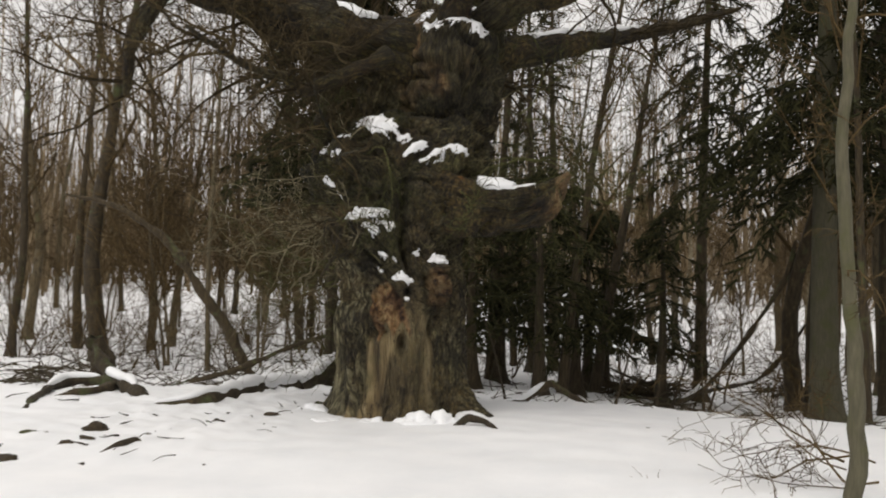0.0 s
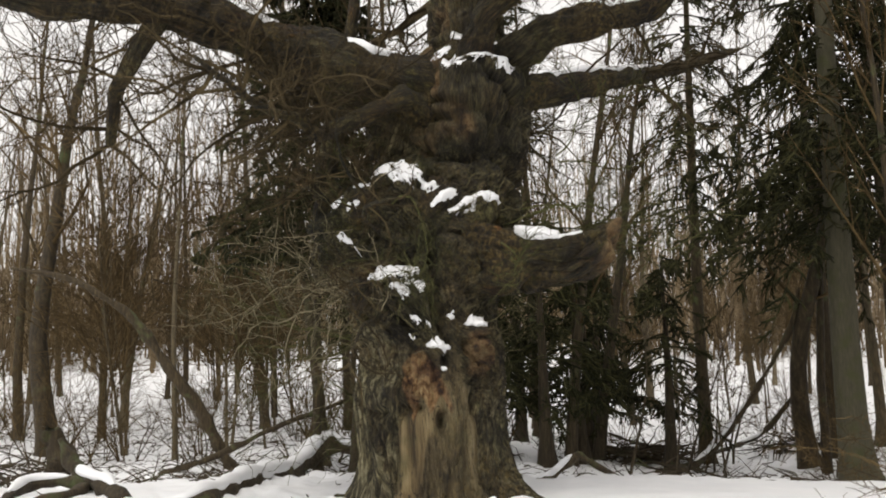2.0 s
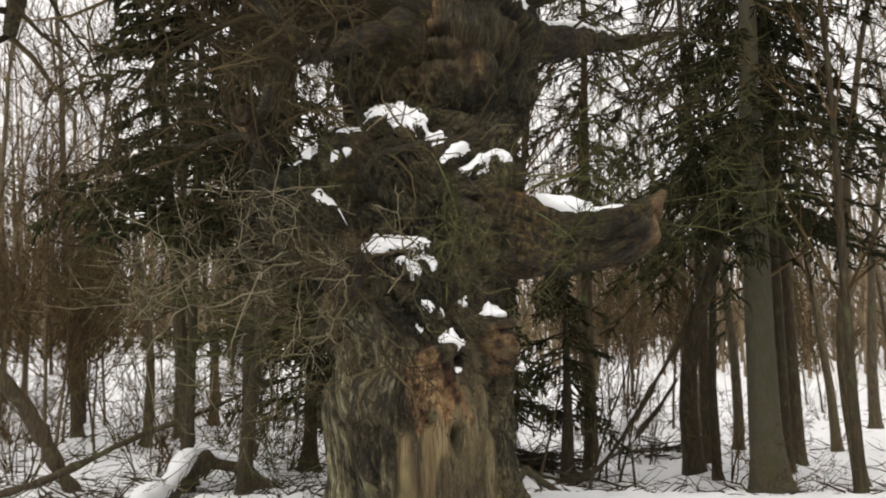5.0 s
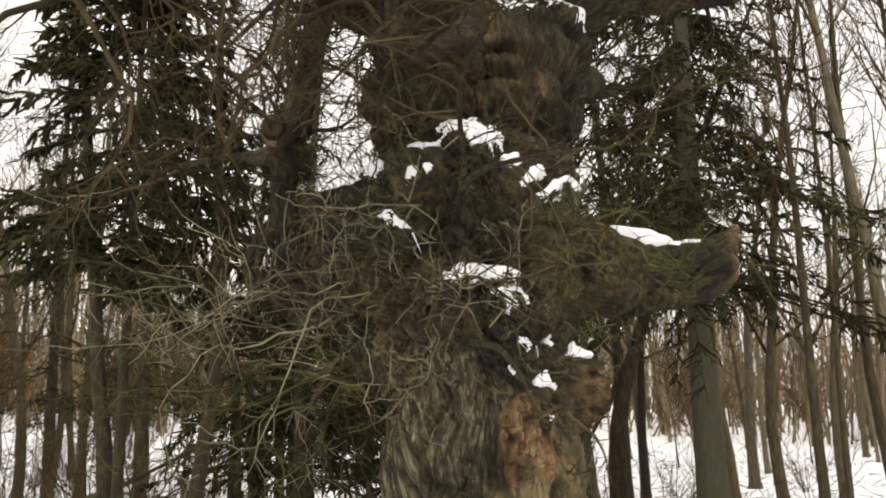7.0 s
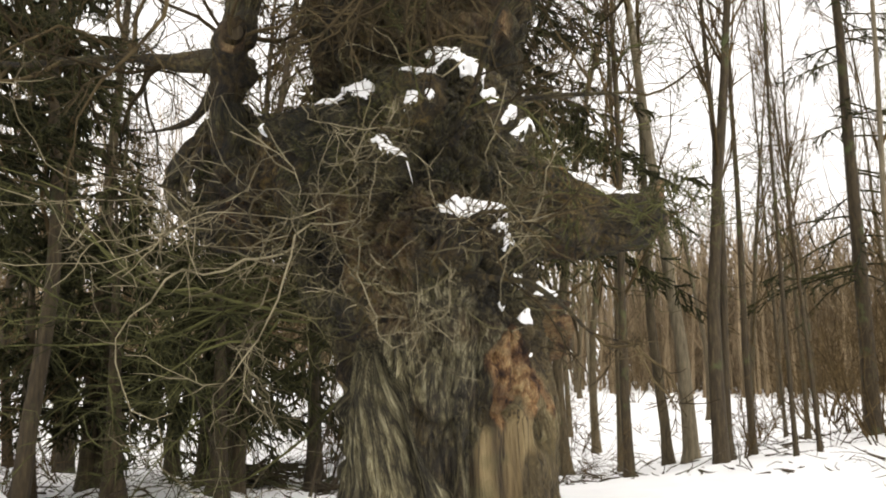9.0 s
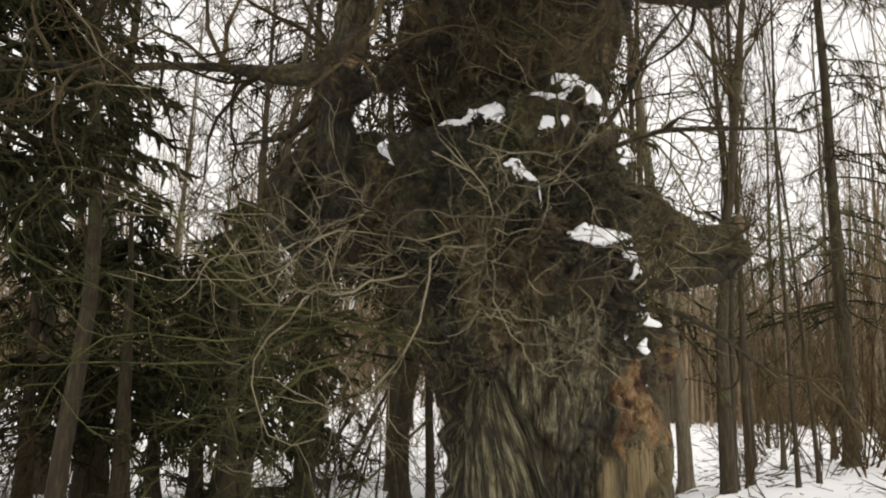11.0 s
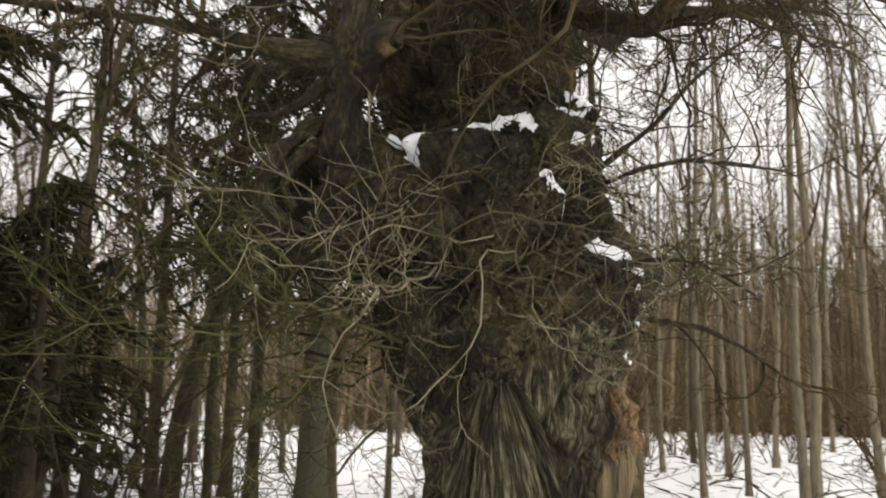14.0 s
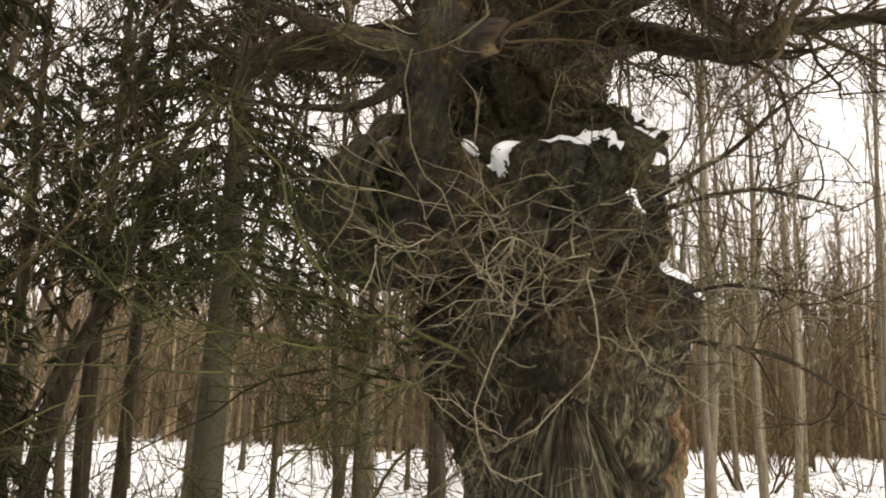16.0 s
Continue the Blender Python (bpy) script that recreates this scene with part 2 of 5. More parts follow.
def grow(start, way, length, n, wobble, pull, rng):
    """K wandering paths from start (K, 3) along way (K, 3): pull bends them up (+) or down (-)."""
    start, way = np.asarray(start, float), unit(np.asarray(way, float))
    K = len(start)
    step = (np.asarray(length, float).reshape(-1, 1) * np.ones((K, 1))) / (n - 1)
    pts = [start]
    for _ in range(n - 1):
        way = unit(way + wobble * rng.normal(size=(K, 3)) + np.array([0, 0, pull]))
        pts.append(pts[-1] + way * step)
    return np.stack(pts, 1)


def shoots(P, per, lo, hi, spread, rng):
    """Starts and ways of `per` side shoots on each path."""
    K, N, _ = P.shape
    f = rng.uniform(lo, hi, (K, per)) * (N - 1)
    i = np.minimum(f.astype(int), N - 2)
    k = np.arange(K)[:, None]
    w = (f - i)[..., None]
    at = P[k, i] * (1 - w) + P[k, i + 1] * w
    T = unit(P[k, i + 1] - P[k, i])
    side = unit(np.cross(T, rng.normal(size=T.shape)))
    ang = rng.uniform(0.6, 1.25, (K, per, 1)) * spread
    return at.reshape(-1, 3), (T * np.cos(ang) + side * np.sin(ang)).reshape(-1, 3), f.ravel() / (N - 1)


def taper(r0, r1, n, K=1, power=1.0):
    f = np.linspace(0, 1, n) ** power
    return np.asarray(r0, float).reshape(-1, 1) * np.ones((K, 1)) * (1 - f) + np.asarray(r1, float).reshape(-1, 1) * f


def part(name, g, mat, parent=None, label="", smooth=True):
    me = g.mesh(name, smooth) if isinstance(g, Geo) else g
    if not me.materials:
        me.materials.append(mat)
    ob = new(name, me)
    ob.parent = parent
    if label:
        tagged(ob, label)
    return ob


def smooth01(u):
    u = np.clip(u, 0, 1)
    return u * u * (3 - 2 * u)


# ---- ground ----


def ground_z(x, y):
    x, y = np.asarray(x, float), np.asarray(y, float)
    z = -0.4 * smooth01((y - 1.0) / 5) - 0.5 * smooth01(x / 7) * smooth01((y + 2) / 8) + 3.9 * smooth01((y - 13) / 50) + 0.5 * smooth01((x - 9) / 25) * smooth01((y + 2) / 14)
    z = z + 0.05 * np.sin(x * 0.9 + 1.3 * np.sin(y * 0.7)) * np.cos(y * 0.8 + 0.5) * smooth01((y + 1) / 4)
    return z


def lumpy(x, y, seed, scale):
    rng = np.random.default_rng(seed)
    z = 0 * x
    for k in range(14):
        a, f = rng.uniform(0, 6.28), scale * rng.uniform(0.6, 2.2)
        z = z + np.sin(f * (x * np.cos(a) + y * np.sin(a)) + rng.uniform(0, 6.28)) / 14 ** 0.5
    return z


def build_ground():
    u = np.linspace(-1, 1, 300)
    spread = np.sign(u) * (9 * np.abs(u) + 391 * np.abs(u) ** 7)
    X, Y = np.meshgrid(spread, spread + 1.5, indexing="ij")
    near = np.exp(-((X ** 2 + Y ** 2) / 40 ** 2))
    close = np.exp(-((X ** 2 + (Y - 2) ** 2) / 9 ** 2))
    front = smooth01((-0.8 - X) / 1.5) * smooth01((Y + 4.5) / 1.2)
    Z = ground_z(X, Y) + near * (0.026 * close * front * lumpy(X, Y, 7, 11.0) + 0.018 * lumpy(X, Y, 3, 2.2) + (0.010 + 0.030 * smooth01((Y - 1) / 3)) * lumpy(X, Y, 5, 6.0) + 0.024 * close * smooth01((Y - 1) / 3) * lumpy(X, Y, 9, 13.0))
    idx = np.arange(X.size).reshape(X.shape)
    q = np.stack([idx[:-1, :-1], idx[1:, :-1], idx[1:, 1:], idx[:-1, 1:]], -1).reshape(-1, 4)
    g = Geo().add(np.stack([X, Y, Z], -1), q)
    tagged(part("ground", g, MAT_SNOW), "snow-covered woodland ground with small hummocks", "ground", kind="structure")


build_ground()

# ---- the ancient oak ----
RNG = np.random.default_rng(11)
oak = tagged(new("oak_tree"), "ancient gnarled oak with burls, bare wood and snow-dusted ledges", "tree")
AX, AY = -0.2, -0.05


def wave3(x, y, z, seed, scale, n=18):
    rng = np.random.default_rng(seed)
    out = 0 * x
    for _ in range(n):
        k = rng.normal(size=3)
        k = k / np.linalg.norm(k) * scale * rng.uniform(0.5, 1.8)
        out = out + np.sin(k[0] * x + k[1] * y + k[2] * z + rng.uniform(0, 6.28))
    return out / n ** 0.5


def bump_at(th, z, ang, zc, amp, wide, above, below):
    d = np.angle(np.exp(1j * (th - radians(ang)))) / wide
    dz = z - zc
    return amp * np.exp(-d * d) * np.exp(-(dz / np.where(dz > 0, above, below)) ** 2)


def bark_relief(fx, fy, fz, z):
    """Ridged bark that follows the grain: broad folds, plates split by furrows, and crumbs."""
    broad = np.exp(-(wave3(fx, fy, fz, 21, 20.0, 26) / 0.30) ** 2)
    plates = wave3(fx, fy, fz, 22, 72.0, 40)
    narrow = np.exp(-(plates / 0.34) ** 2)
    return -0.040 * broad - 0.032 * narrow + 0.012 * wave3(fx, fy, fz, 23, 34.0) + 0.006 * wave3(fx, fy, 2.5 * fz, 24, 110.0)


# swellings and hollows of the trunk: compass, height, depth, width, reach up and down
SWELLINGS = (
    (-131, 2.30, 0.24, 0.42, 0.16, 0.65), (-108, 2.36, 0.04, 0.30, 0.13, 0.5), (-54, 1.84, 0.19, 0.21, 0.08, 0.50), (-152, 2.80, 0.08, 0.5, 0.12, 0.3),
    (160, 3.12, 0.40, 0.50, 0.16, 0.55), (-178, 3.25, 0.18, 0.4, 0.18, 0.4), (-70, 3.35, -0.18, 0.6, 0.3, 0.4), (-20, 2.6, 0.10, 0.5, 0.4, 0.6),
    (100, 2.7, 0.35, 0.7, 0.5, 0.9), (-86, 0.95, 0.15, 0.36, 0.5, 0.9), (-92, 3.2, -0.15, 0.5, 0.5, 0.45), (92, 1.6, 0.26, 0.5, 0.6, 0.45),
    (-172, 1.0, 0.06, 0.3, 0.5, 0.7), (155, 3.16, 0.10, 0.32, 0.16, 0.5),
)
# the rotted south face: the hole, the two hanging lobes and the cavities round them
FACE = (
    (-89, 0.92, -0.24, 0.060, 0.10, 0.12), (-85, 1.54, -0.20, 0.065, 0.06, 0.09), (-105, 1.05, -0.11, 0.075, 0.06, 0.05), (-119, 1.03, -0.10, 0.09, 0.07, 0.07),
    (-104, 1.28, 0.07, 0.15, 0.20, 0.15), (-112, 1.66, 0.07, 0.11, 0.05, 0.12), (-90, 1.66, 0.08, 0.11, 0.035, 0.14), (-74, 1.97, 0.06, 0.08, 0.03, 0.12),
    (-121, 1.40, -0.07, 0.06, 0.25, 0.25), (-95, 1.30, -0.05, 0.035, 0.16, 0.14), (-110, 0.60, -0.035, 0.14, 0.35, 0.5), (-76, 1.1, 0.05, 0.16, 0.6, 0.6),
)
FURROWS = (
    (-136, 1.04, 0.08, 0.15, 0.14, 0.14), (-134, 1.02, -0.07, 0.05, 0.05, 0.04), (-81, 2.35, -0.34, 0.085, 0.50, 0.42), (-82, 1.95, -0.16, 0.06, 0.3, 0.2),
    (-138, 0.45, -0.09, 0.045, 0.40, 0.6), (-128, 0.5, -0.08, 0.05, 0.45, 0.6), (-133, 0.5, 0.05, 0.05, 0.4, 0.6), (-48, 1.34, -0.10, 0.09, 0.12, 0.12),
    (-57, 1.22, -0.09, 0.08, 0.12, 0.12), (-65, 1.08, -0.09, 0.07, 0.12, 0.14), (-71, 0.85, -0.08, 0.055, 0.14, 0.30), (-36, 0.9, -0.05, 0.09, 0.6, 0.6),
    (-100, 2.62, -0.12, 0.5, 0.13, 0.1), (-150, 2.6, -0.05, 0.3, 0.12, 0.12), (-118, 3.35, 0.05, 0.5, 0.3, 0.3), (-122, 1.75, -0.05, 0.07, 0.4, 0.3),
)
FOLDS = (
    (-149, 1.5, 0.10, 0.12, 0.6, 0.8), (150, 1.35, -0.12, 0.12, 0.3, 0.5), (138, 1.2, 0.10, 0.12, 0.5, 0.7), (-172, 2.05, -0.10, 0.2, 0.12, 0.14),
    (178, 1.72, 0.08, 0.2, 0.1, 0.12), (-145, 1.64, -0.16, 0.09, 0.17, 0.16), (-158, 1.95, -0.08, 0.3, 0.12, 0.12), (-162, 1.25, -0.06, 0.075, 0.35, 0.3),
    (172, 1.2, 0.07, 0.26, 0.28, 0.7), (165, 1.75, 0.10, 0.35, 0.25, 0.2),
)


def lower_radius(th, z):
    r = np.interp(z, [-0.3, 0, 0.2, 0.5, 0.9, 1.3, 1.8, 2.2, 2.6, 3.0, 3.25, 3.5, 3.75, 3.95], [1.0, 0.90, 0.84, 0.80, 0.79, 0.80, 0.81, 0.82, 0.83, 0.84, 0.84, 0.80, 0.62, 0.08])
    low = np.exp(-np.maximum(z, -0.05) / 0.22)
    for ang, amp, w in ((-145, 0.16, 0.22), (-97, 0.06, 0.15), (-62, 0.08, 0.2), (-22, 0.34, 0.24), (20, 0.2, 0.25), (75, 0.25, 0.25), (130, 0.2, 0.2), (172, 0.22, 0.22), (-118, 0.05, 0.1)):
        d = np.angle(np.exp(1j * (th - radians(ang)))) / w
        r = r + amp * np.exp(-d * d) * low
    for b in SWELLINGS + FACE + FURROWS + FOLDS:
        r = r + bump_at(th, z, *b)
    reach = smooth01((1.56 - z) / 0.15) * smooth01((z - 0.15) / 0.3)
    for side in (-1, 1):
        d = np.angle(np.exp(1j * (th - radians(180) - side * (0.05 + 0.42 * np.maximum(1.52 - z, 0) ** 0.8)))) / 0.05
        r = r - 0.11 * np.exp(-d * d) * reach
    return r


def zone_bare(th, z, nz):
    """Where bark has come off the south face, and where the wood under it has rotted orange."""
    d = np.degrees(np.angle(np.exp(1j * (th - radians(-111)))))
    bare = smooth01((19 + 7 * nz - np.abs(d)) / 6) * smooth01((1.08 + 0.08 * nz - z) / 0.10)
    d1 = np.degrees(np.angle(np.exp(1j * (th - radians(-84)))))
    callus = 0.5 * smooth01((15 + 7 * nz - np.abs(d1)) / 8) * smooth01((1.75 + 0.2 * nz - z) / 0.3) * smooth01((z - 0.05) / 0.3)
    d2 = np.degrees(np.angle(np.exp(1j * (th - radians(-56)))))
    tongue = smooth01((13 + 5 * nz - np.abs(d2)) / 5) * smooth01((1.88 - z) / 0.08) * smooth01((z - 1.34 + 0.1 * nz) / 0.15)
    d3 = np.degrees(np.angle(np.exp(1j * (th - radians(-103)))))
    rot = smooth01((17 + 6 * nz - np.abs(d3) - 14 * np.maximum(z - 1.45, 0) / 0.2) / 4) * smooth01((z - 1.02 - 0.05 * nz - 0.10 * np.cos(d3 * 0.45)) / 0.06)
    d4 = np.degrees(np.angle(np.exp(1j * (th - radians(-139)))))
    streak = 0.8 * smooth01((3 + 3 * nz - np.abs(d4)) / 3) * smooth01((2.15 - z) / 0.15) * smooth01((z - 1.85) / 0.15)
    d5 = np.degrees(np.angle(np.exp(1j * (th - radians(-98)))))
    weathered = (0.30 + 0.25 * smooth01(0.5 + nz)) * smooth01((40 + 12 * nz - np.abs(d5)) / 12) * smooth01((1.35 + 0.3 * nz - z) / 0.3)
    return np.maximum(np.maximum(np.maximum(bare, weathered), callus), streak), np.maximum(rot, 0.62 * tongue)


def ring_column(zs, nth, centre, radius, zones, relief=1.0):
    th = np.linspace(0, 2 * np.pi, nth, endpoint=False)
    TH, Z = np.meshgrid(th, zs)
    r = radius(TH, Z)
    cx, cy = centre(Z)
    x, y = cx + r * np.cos(TH), cy + r * np.sin(TH)
    nz = wave3(x, y, Z, 31, 7.0)
    bare, rot, moss = zones(TH, Z, nz)
    twist = 0.16 * wave3(x, y, Z, 44, 2.2)
    drift = wave3(x, y, Z, 46, 2.6)
    west = smooth01((1.45 - np.abs(np.angle(np.exp(1j * (TH - np.pi))))) / 0.5)
    fx, fy, fz = x - cx + 0.30 * twist, y - cy - 0.30 * twist, (0.19 + 0.36 * smooth01((Z - 1.6 + 0.55 * drift) / 1.1) * (Z < 3.95)) * Z + 0.1 * twist
    across = np.angle(np.exp(1j * (TH - radians(174))))
    across = across / (0.10 + np.where(across > 0, 0.80, 0.50) * np.maximum(1.56 - Z, 0) ** 0.8)
    ribs = smooth01((1.0 + 0.10 * nz - np.abs(across)) / 0.10) * smooth01((1.56 - Z) / 0.10)
    fx, fy, fz = np.where(ribs > 0.5, 3 + np.where(across > 0, 0.65, 0.42) * across, fx), np.where(ribs > 0.5, 7, fy), np.where(ribs > 0.5, 0.10 * Z, fz)
    rib = np.cos(2 * np.pi * (np.where(across > 0, 12.0, 8.0) * across + 0.45 * wave3(x, y, 0.4 * Z, 61, 6.0))) + 0.4 * wave3(x, y, 0.6 * Z, 62, 24.0)
    rel = bark_relief(fx, fy, fz, Z) * (1 - 0.40 * ribs) + 0.010 * ribs * rib
    grain = -0.007 * np.exp(-(wave3(fx, fy, 0.35 * fz, 33, 34.0, 26) / 0.22) ** 2) + 0.020 * wave3(fx, fy, 0.5 * fz, 34, 14.0)
    knob = (0.055 * wave3(x, y, Z, 35, 8.0) - 0.12 * np.exp(-(wave3(x, y, Z, 39, 6.5) / 0.26) ** 2) + 0.028 * wave3(x, y, Z, 40, 20.0)) * np.maximum(0.12 + 0.88 * smooth01((Z - 1.6 + 0.45 * drift) / 0.5), 0.6 * west * smooth01((Z - 0.7 + 0.5 * drift) / 0.5)) * (1 - bare) * (1 - 0.85 * ribs)
    r = r + relief * (rel * (1 - bare) + grain * bare - 0.03 * bare + 0.012 * rot * wave3(x, y, Z, 36, 30.0) + 0.02 * wave3(x, y, Z, 37, 3.5)) + knob
    x, y = cx + r * np.cos(TH), cy + r * np.sin(TH)
    zz = Z + 0.01 * wave3(x, y, Z, 38, 9.0)
    n = len(zs)
    idx = np.arange(n * nth).reshape(n, nth)
    nx = np.roll(idx, -1, 1)
    q = np.stack([idx[:-1], nx[:-1], nx[1:], idx[1:]], -1).reshape(-1, 4)
    top = np.array([[idx[-1, k], idx[-1, (k + 1) % nth], n * nth] for k in range(nth)])
    v = np.concatenate([np.stack([x, y, zz], -1).reshape(-1, 3), [[x[-1].mean(), y[-1].mean(), zz[-1].mean()]]])
    g = Geo().add(v, q, top)
    d = np.degrees(np.angle(np.exp(1j * (TH - radians(-135)))))
    grey = 1.3 * smooth01((24 + 10 * nz - np.abs(d)) / 10) * smooth01((2.2 + 0.3 * drift - Z) / 0.3) * smooth01((Z - 0.9) / 0.4) + 0.35 * smooth01(nz - 0.2) * smooth01((2.4 + 0.5 * drift - Z) / 0.3)
    dw = np.abs(np.angle(np.exp(1j * (TH - np.pi))))
    grey = grey + 1.3 * ribs
    grey = grey + (0.45 + 0.4 * smooth01((1.7 - Z) / 0.4)) * smooth01((1.35 + 0.4 * nz - dw) / 0.4) * smooth01((2.5 + 0.5 * drift - Z) / 0.5) * smooth01(0.75 + nz)
    col = np.stack([bare, moss, rot, np.clip(0.30 + grey, 0, 1.6)], -1).reshape(-1, 4)
    flow = np.stack([fx, fy, fz], -1).reshape(-1, 3)
    return g, np.concatenate([col, col[-1:]]), np.concatenate([flow, flow[-1:]])


def zoned_part(name, g, col, flow, parent, label=""):
    me = g.mesh(name)
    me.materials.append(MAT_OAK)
    at = me.attributes.new("zone", "FLOAT_COLOR", "POINT")
    at.data.foreach_set("color", col.astype(np.float32).ravel())
    fl = me.attributes.new("flow", "FLOAT_VECTOR", "POINT")
    fl.data.foreach_set("vector", flow.astype(np.float32).ravel())
    ob = new(name, me)
    ob.parent = parent
    if label:
        tagged(ob, label)
    return ob


def lower_zones(TH, Z, nz):
    bare, rot = zone_bare(TH, Z, nz)
    se = np.degrees(np.angle(np.exp(1j * (TH - radians(-40)))))
    moss = (smooth01((Z - 1.9 + 0.35 * nz) / 0.7) * 0.75 + 0.2 * smooth01(nz)) * (1 - 0.75 * smooth01((40 - np.abs(se)) / 15)) * (0.55 + 0.45 * smooth01(0.5 + nz))
    sw = np.degrees(np.angle(np.exp(1j * (TH - radians(-158)))))
    rusty = 0.34 * smooth01((48 + 16 * nz - np.abs(sw)) / 14) * smooth01((Z - 1.45 - 0.15 * nz) / 0.2) * smooth01((2.75 - Z) / 0.3) * smooth01(0.5 + 0.8 * nz)
    rot = np.maximum(rot, rusty)
    return bare * (1 - rot), rot, moss * (1 - bare) * (1 - rot)


zs = np.concatenate([np.linspace(-0.3, 3.9, 460), [3.93]])


def lower_centre(z):
    return AX + 0.13 * (1 - smooth01((z - 1.5) / 0.7)), AY + 0 * z


g, col, flow = ring_column(zs, 600, lower_centre, lower_radius, lower_zones)
trunk_low = zoned_part("trunk", g, col, flow, oak, "thick gnarled trunk with stripped pale wood")


def upper_centre(z):
    f = smooth01((z - 2.6) / 1.6)
    return 0.15 + 0.30 * f, 0.22 + 0.20 * f


def upper_radius(th, z):
    r = np.interp(z, [2.4, 3.2, 3.7, 4.2, 4.8, 5.0, 5.2, 5.4, 5.9, 6.5, 8.0, 9.5], [0.70, 0.74, 0.72, 0.72, 0.74, 0.72, 0.58, 0.48, 0.44, 0.40, 0.33, 0.2])
    for b in ((-80, 4.98, 0.18, 0.65, 0.10, 0.8), (-25, 4.5, -0.03, 0.45, 0.4, 0.7), (-108, 4.30, 0.13, 0.46, 0.45, 0.26), (-100, 3.84, -0.12, 0.5, 0.14, 0.2), (-143, 4.6, -0.14, 0.07, 0.6, 0.5), (-163, 4.5, 0.06, 0.2, 0.6, 0.7), (175, 4.5, 0.15, 0.5, 0.5, 0.7), (90, 4.4, 0.15, 0.6, 0.5, 0.7), (148, 4.2, 0.45, 0.60, 1.2, 0.9)):
        r = r + bump_at(th, z, *b)
    return r


def upper_zones(TH, Z, nz):
    d = np.degrees(np.angle(np.exp(1j * (TH - radians(-114)))))
    bare = smooth01((26 + 6 * nz - np.abs(d)) / 5) * smooth01((Z - 4.0 - 0.05 * nz) / 0.08) * (0.10 + 0.16 * smooth01(nz))
    d2 = np.degrees(np.angle(np.exp(1j * (TH - radians(-116)))))
    rot = smooth01((26 + 9 * nz - np.abs(d2)) / 12) * smooth01((4.9 + 0.3 * nz - Z) / 0.4) * smooth01((Z - 4.0 + 0.06 * nz) / 0.14) * (0.25 + 0.4 * smooth01(nz + 0.2))
    d3 = np.degrees(np.angle(np.exp(1j * (TH - radians(178)))))
    rot = np.maximum(rot, smooth01((12 + 5 * nz - np.abs(d3)) / 5) * smooth01((4.75 - Z) / 0.1) * smooth01((Z - 4.45) / 0.1))
    d4 = np.abs(np.degrees(np.angle(np.exp(1j * (TH - radians(172))))))
    rusty = 0.38 * smooth01((62 + 18 * nz - d4) / 14) * smooth01((Z - 3.5) / 0.3) * smooth01(0.55 + 0.7 * nz)
    rot = np.maximum(rot, rusty)
    return bare, rot, (0.25 + 0.4 * smooth01(nz)) * (1 - bare) * (1 - rot)


g, col, flow = ring_column(np.concatenate([np.linspace(2.6, 6.4, 200), np.linspace(6.5, 9.5, 20)]), 290, upper_centre, upper_radius, upper_zones)
trunk_up = zoned_part("upper_trunk", g, col, flow, oak, "dark fissured upper trunk with a bare hollow")


def blob(centre, radii, seed, moss, n=104, dent=None):
    """A lumpy burl."""
    th = np.linspace(0, 2 * np.pi, n, endpoint=False)
    ph = np.linspace(0.02, np.pi - 0.02, n // 2)
    TH, PH = np.meshgrid(th, ph)
    d = np.stack([np.cos(TH) * np.sin(PH), np.sin(TH) * np.sin(PH), np.cos(PH)], -1)
    p = d * np.array(radii)
    px, py, pz = p[..., 0], p[..., 1], p[..., 2]
    sw = 0.10 * wave3(px, py, pz, seed + 6, 5.0)
    flow = np.stack([px + sw, py - sw, 0.45 * pz + sw], -1).reshape(-1, 3)
    size = float(np.mean(radii))
    lump = 1 + 0.13 * wave3(px, py, pz, seed, 4.5) + 0.05 * wave3(px, py, pz, seed + 1, 14.0)
    cut = -0.10 * np.exp(-(wave3(px, py, pz, seed + 5, 9.0) / 0.26) ** 2) - 0.030 * np.exp(-(wave3(px, py, 0.5 * pz, seed + 2, 34.0, 26) / 0.36) ** 2) + 0.016 * wave3(px, py, pz, seed + 3, 30.0)
    if dent:
        lump = lump - 0.42 * np.exp(-(((d - unit(np.array(dent))) ** 2).sum(-1) / 0.10) ** 2)
    p = p * lump[..., None] + d * (cut * min(1.0, size / 0.45))[..., None] + np.array(centre)
    idx = np.arange(TH.size).reshape(TH.shape)
    nx = np.roll(idx, -1, 1)
    q = np.stack([nx[:-1], idx[:-1], idx[1:], nx[1:]], -1).reshape(-1, 4)
    caps = [[idx[0, 0], idx[0, k], idx[0, k + 1]] for k in range(1, n - 1)] + [[idx[-1, 0], idx[-1, k + 1], idx[-1, k]] for k in range(1, n - 1)]
    nzv = wave3(p[..., 0], p[..., 1], p[..., 2], 41, 5.0)
    c = np.stack([0 * nzv, moss * smooth01(0.5 + 0.5 * nzv), 0 * nzv, 0.5 * smooth01(0.3 + nzv)], -1).reshape(-1, 4)
    return Geo().add(p, q, caps), c, flow


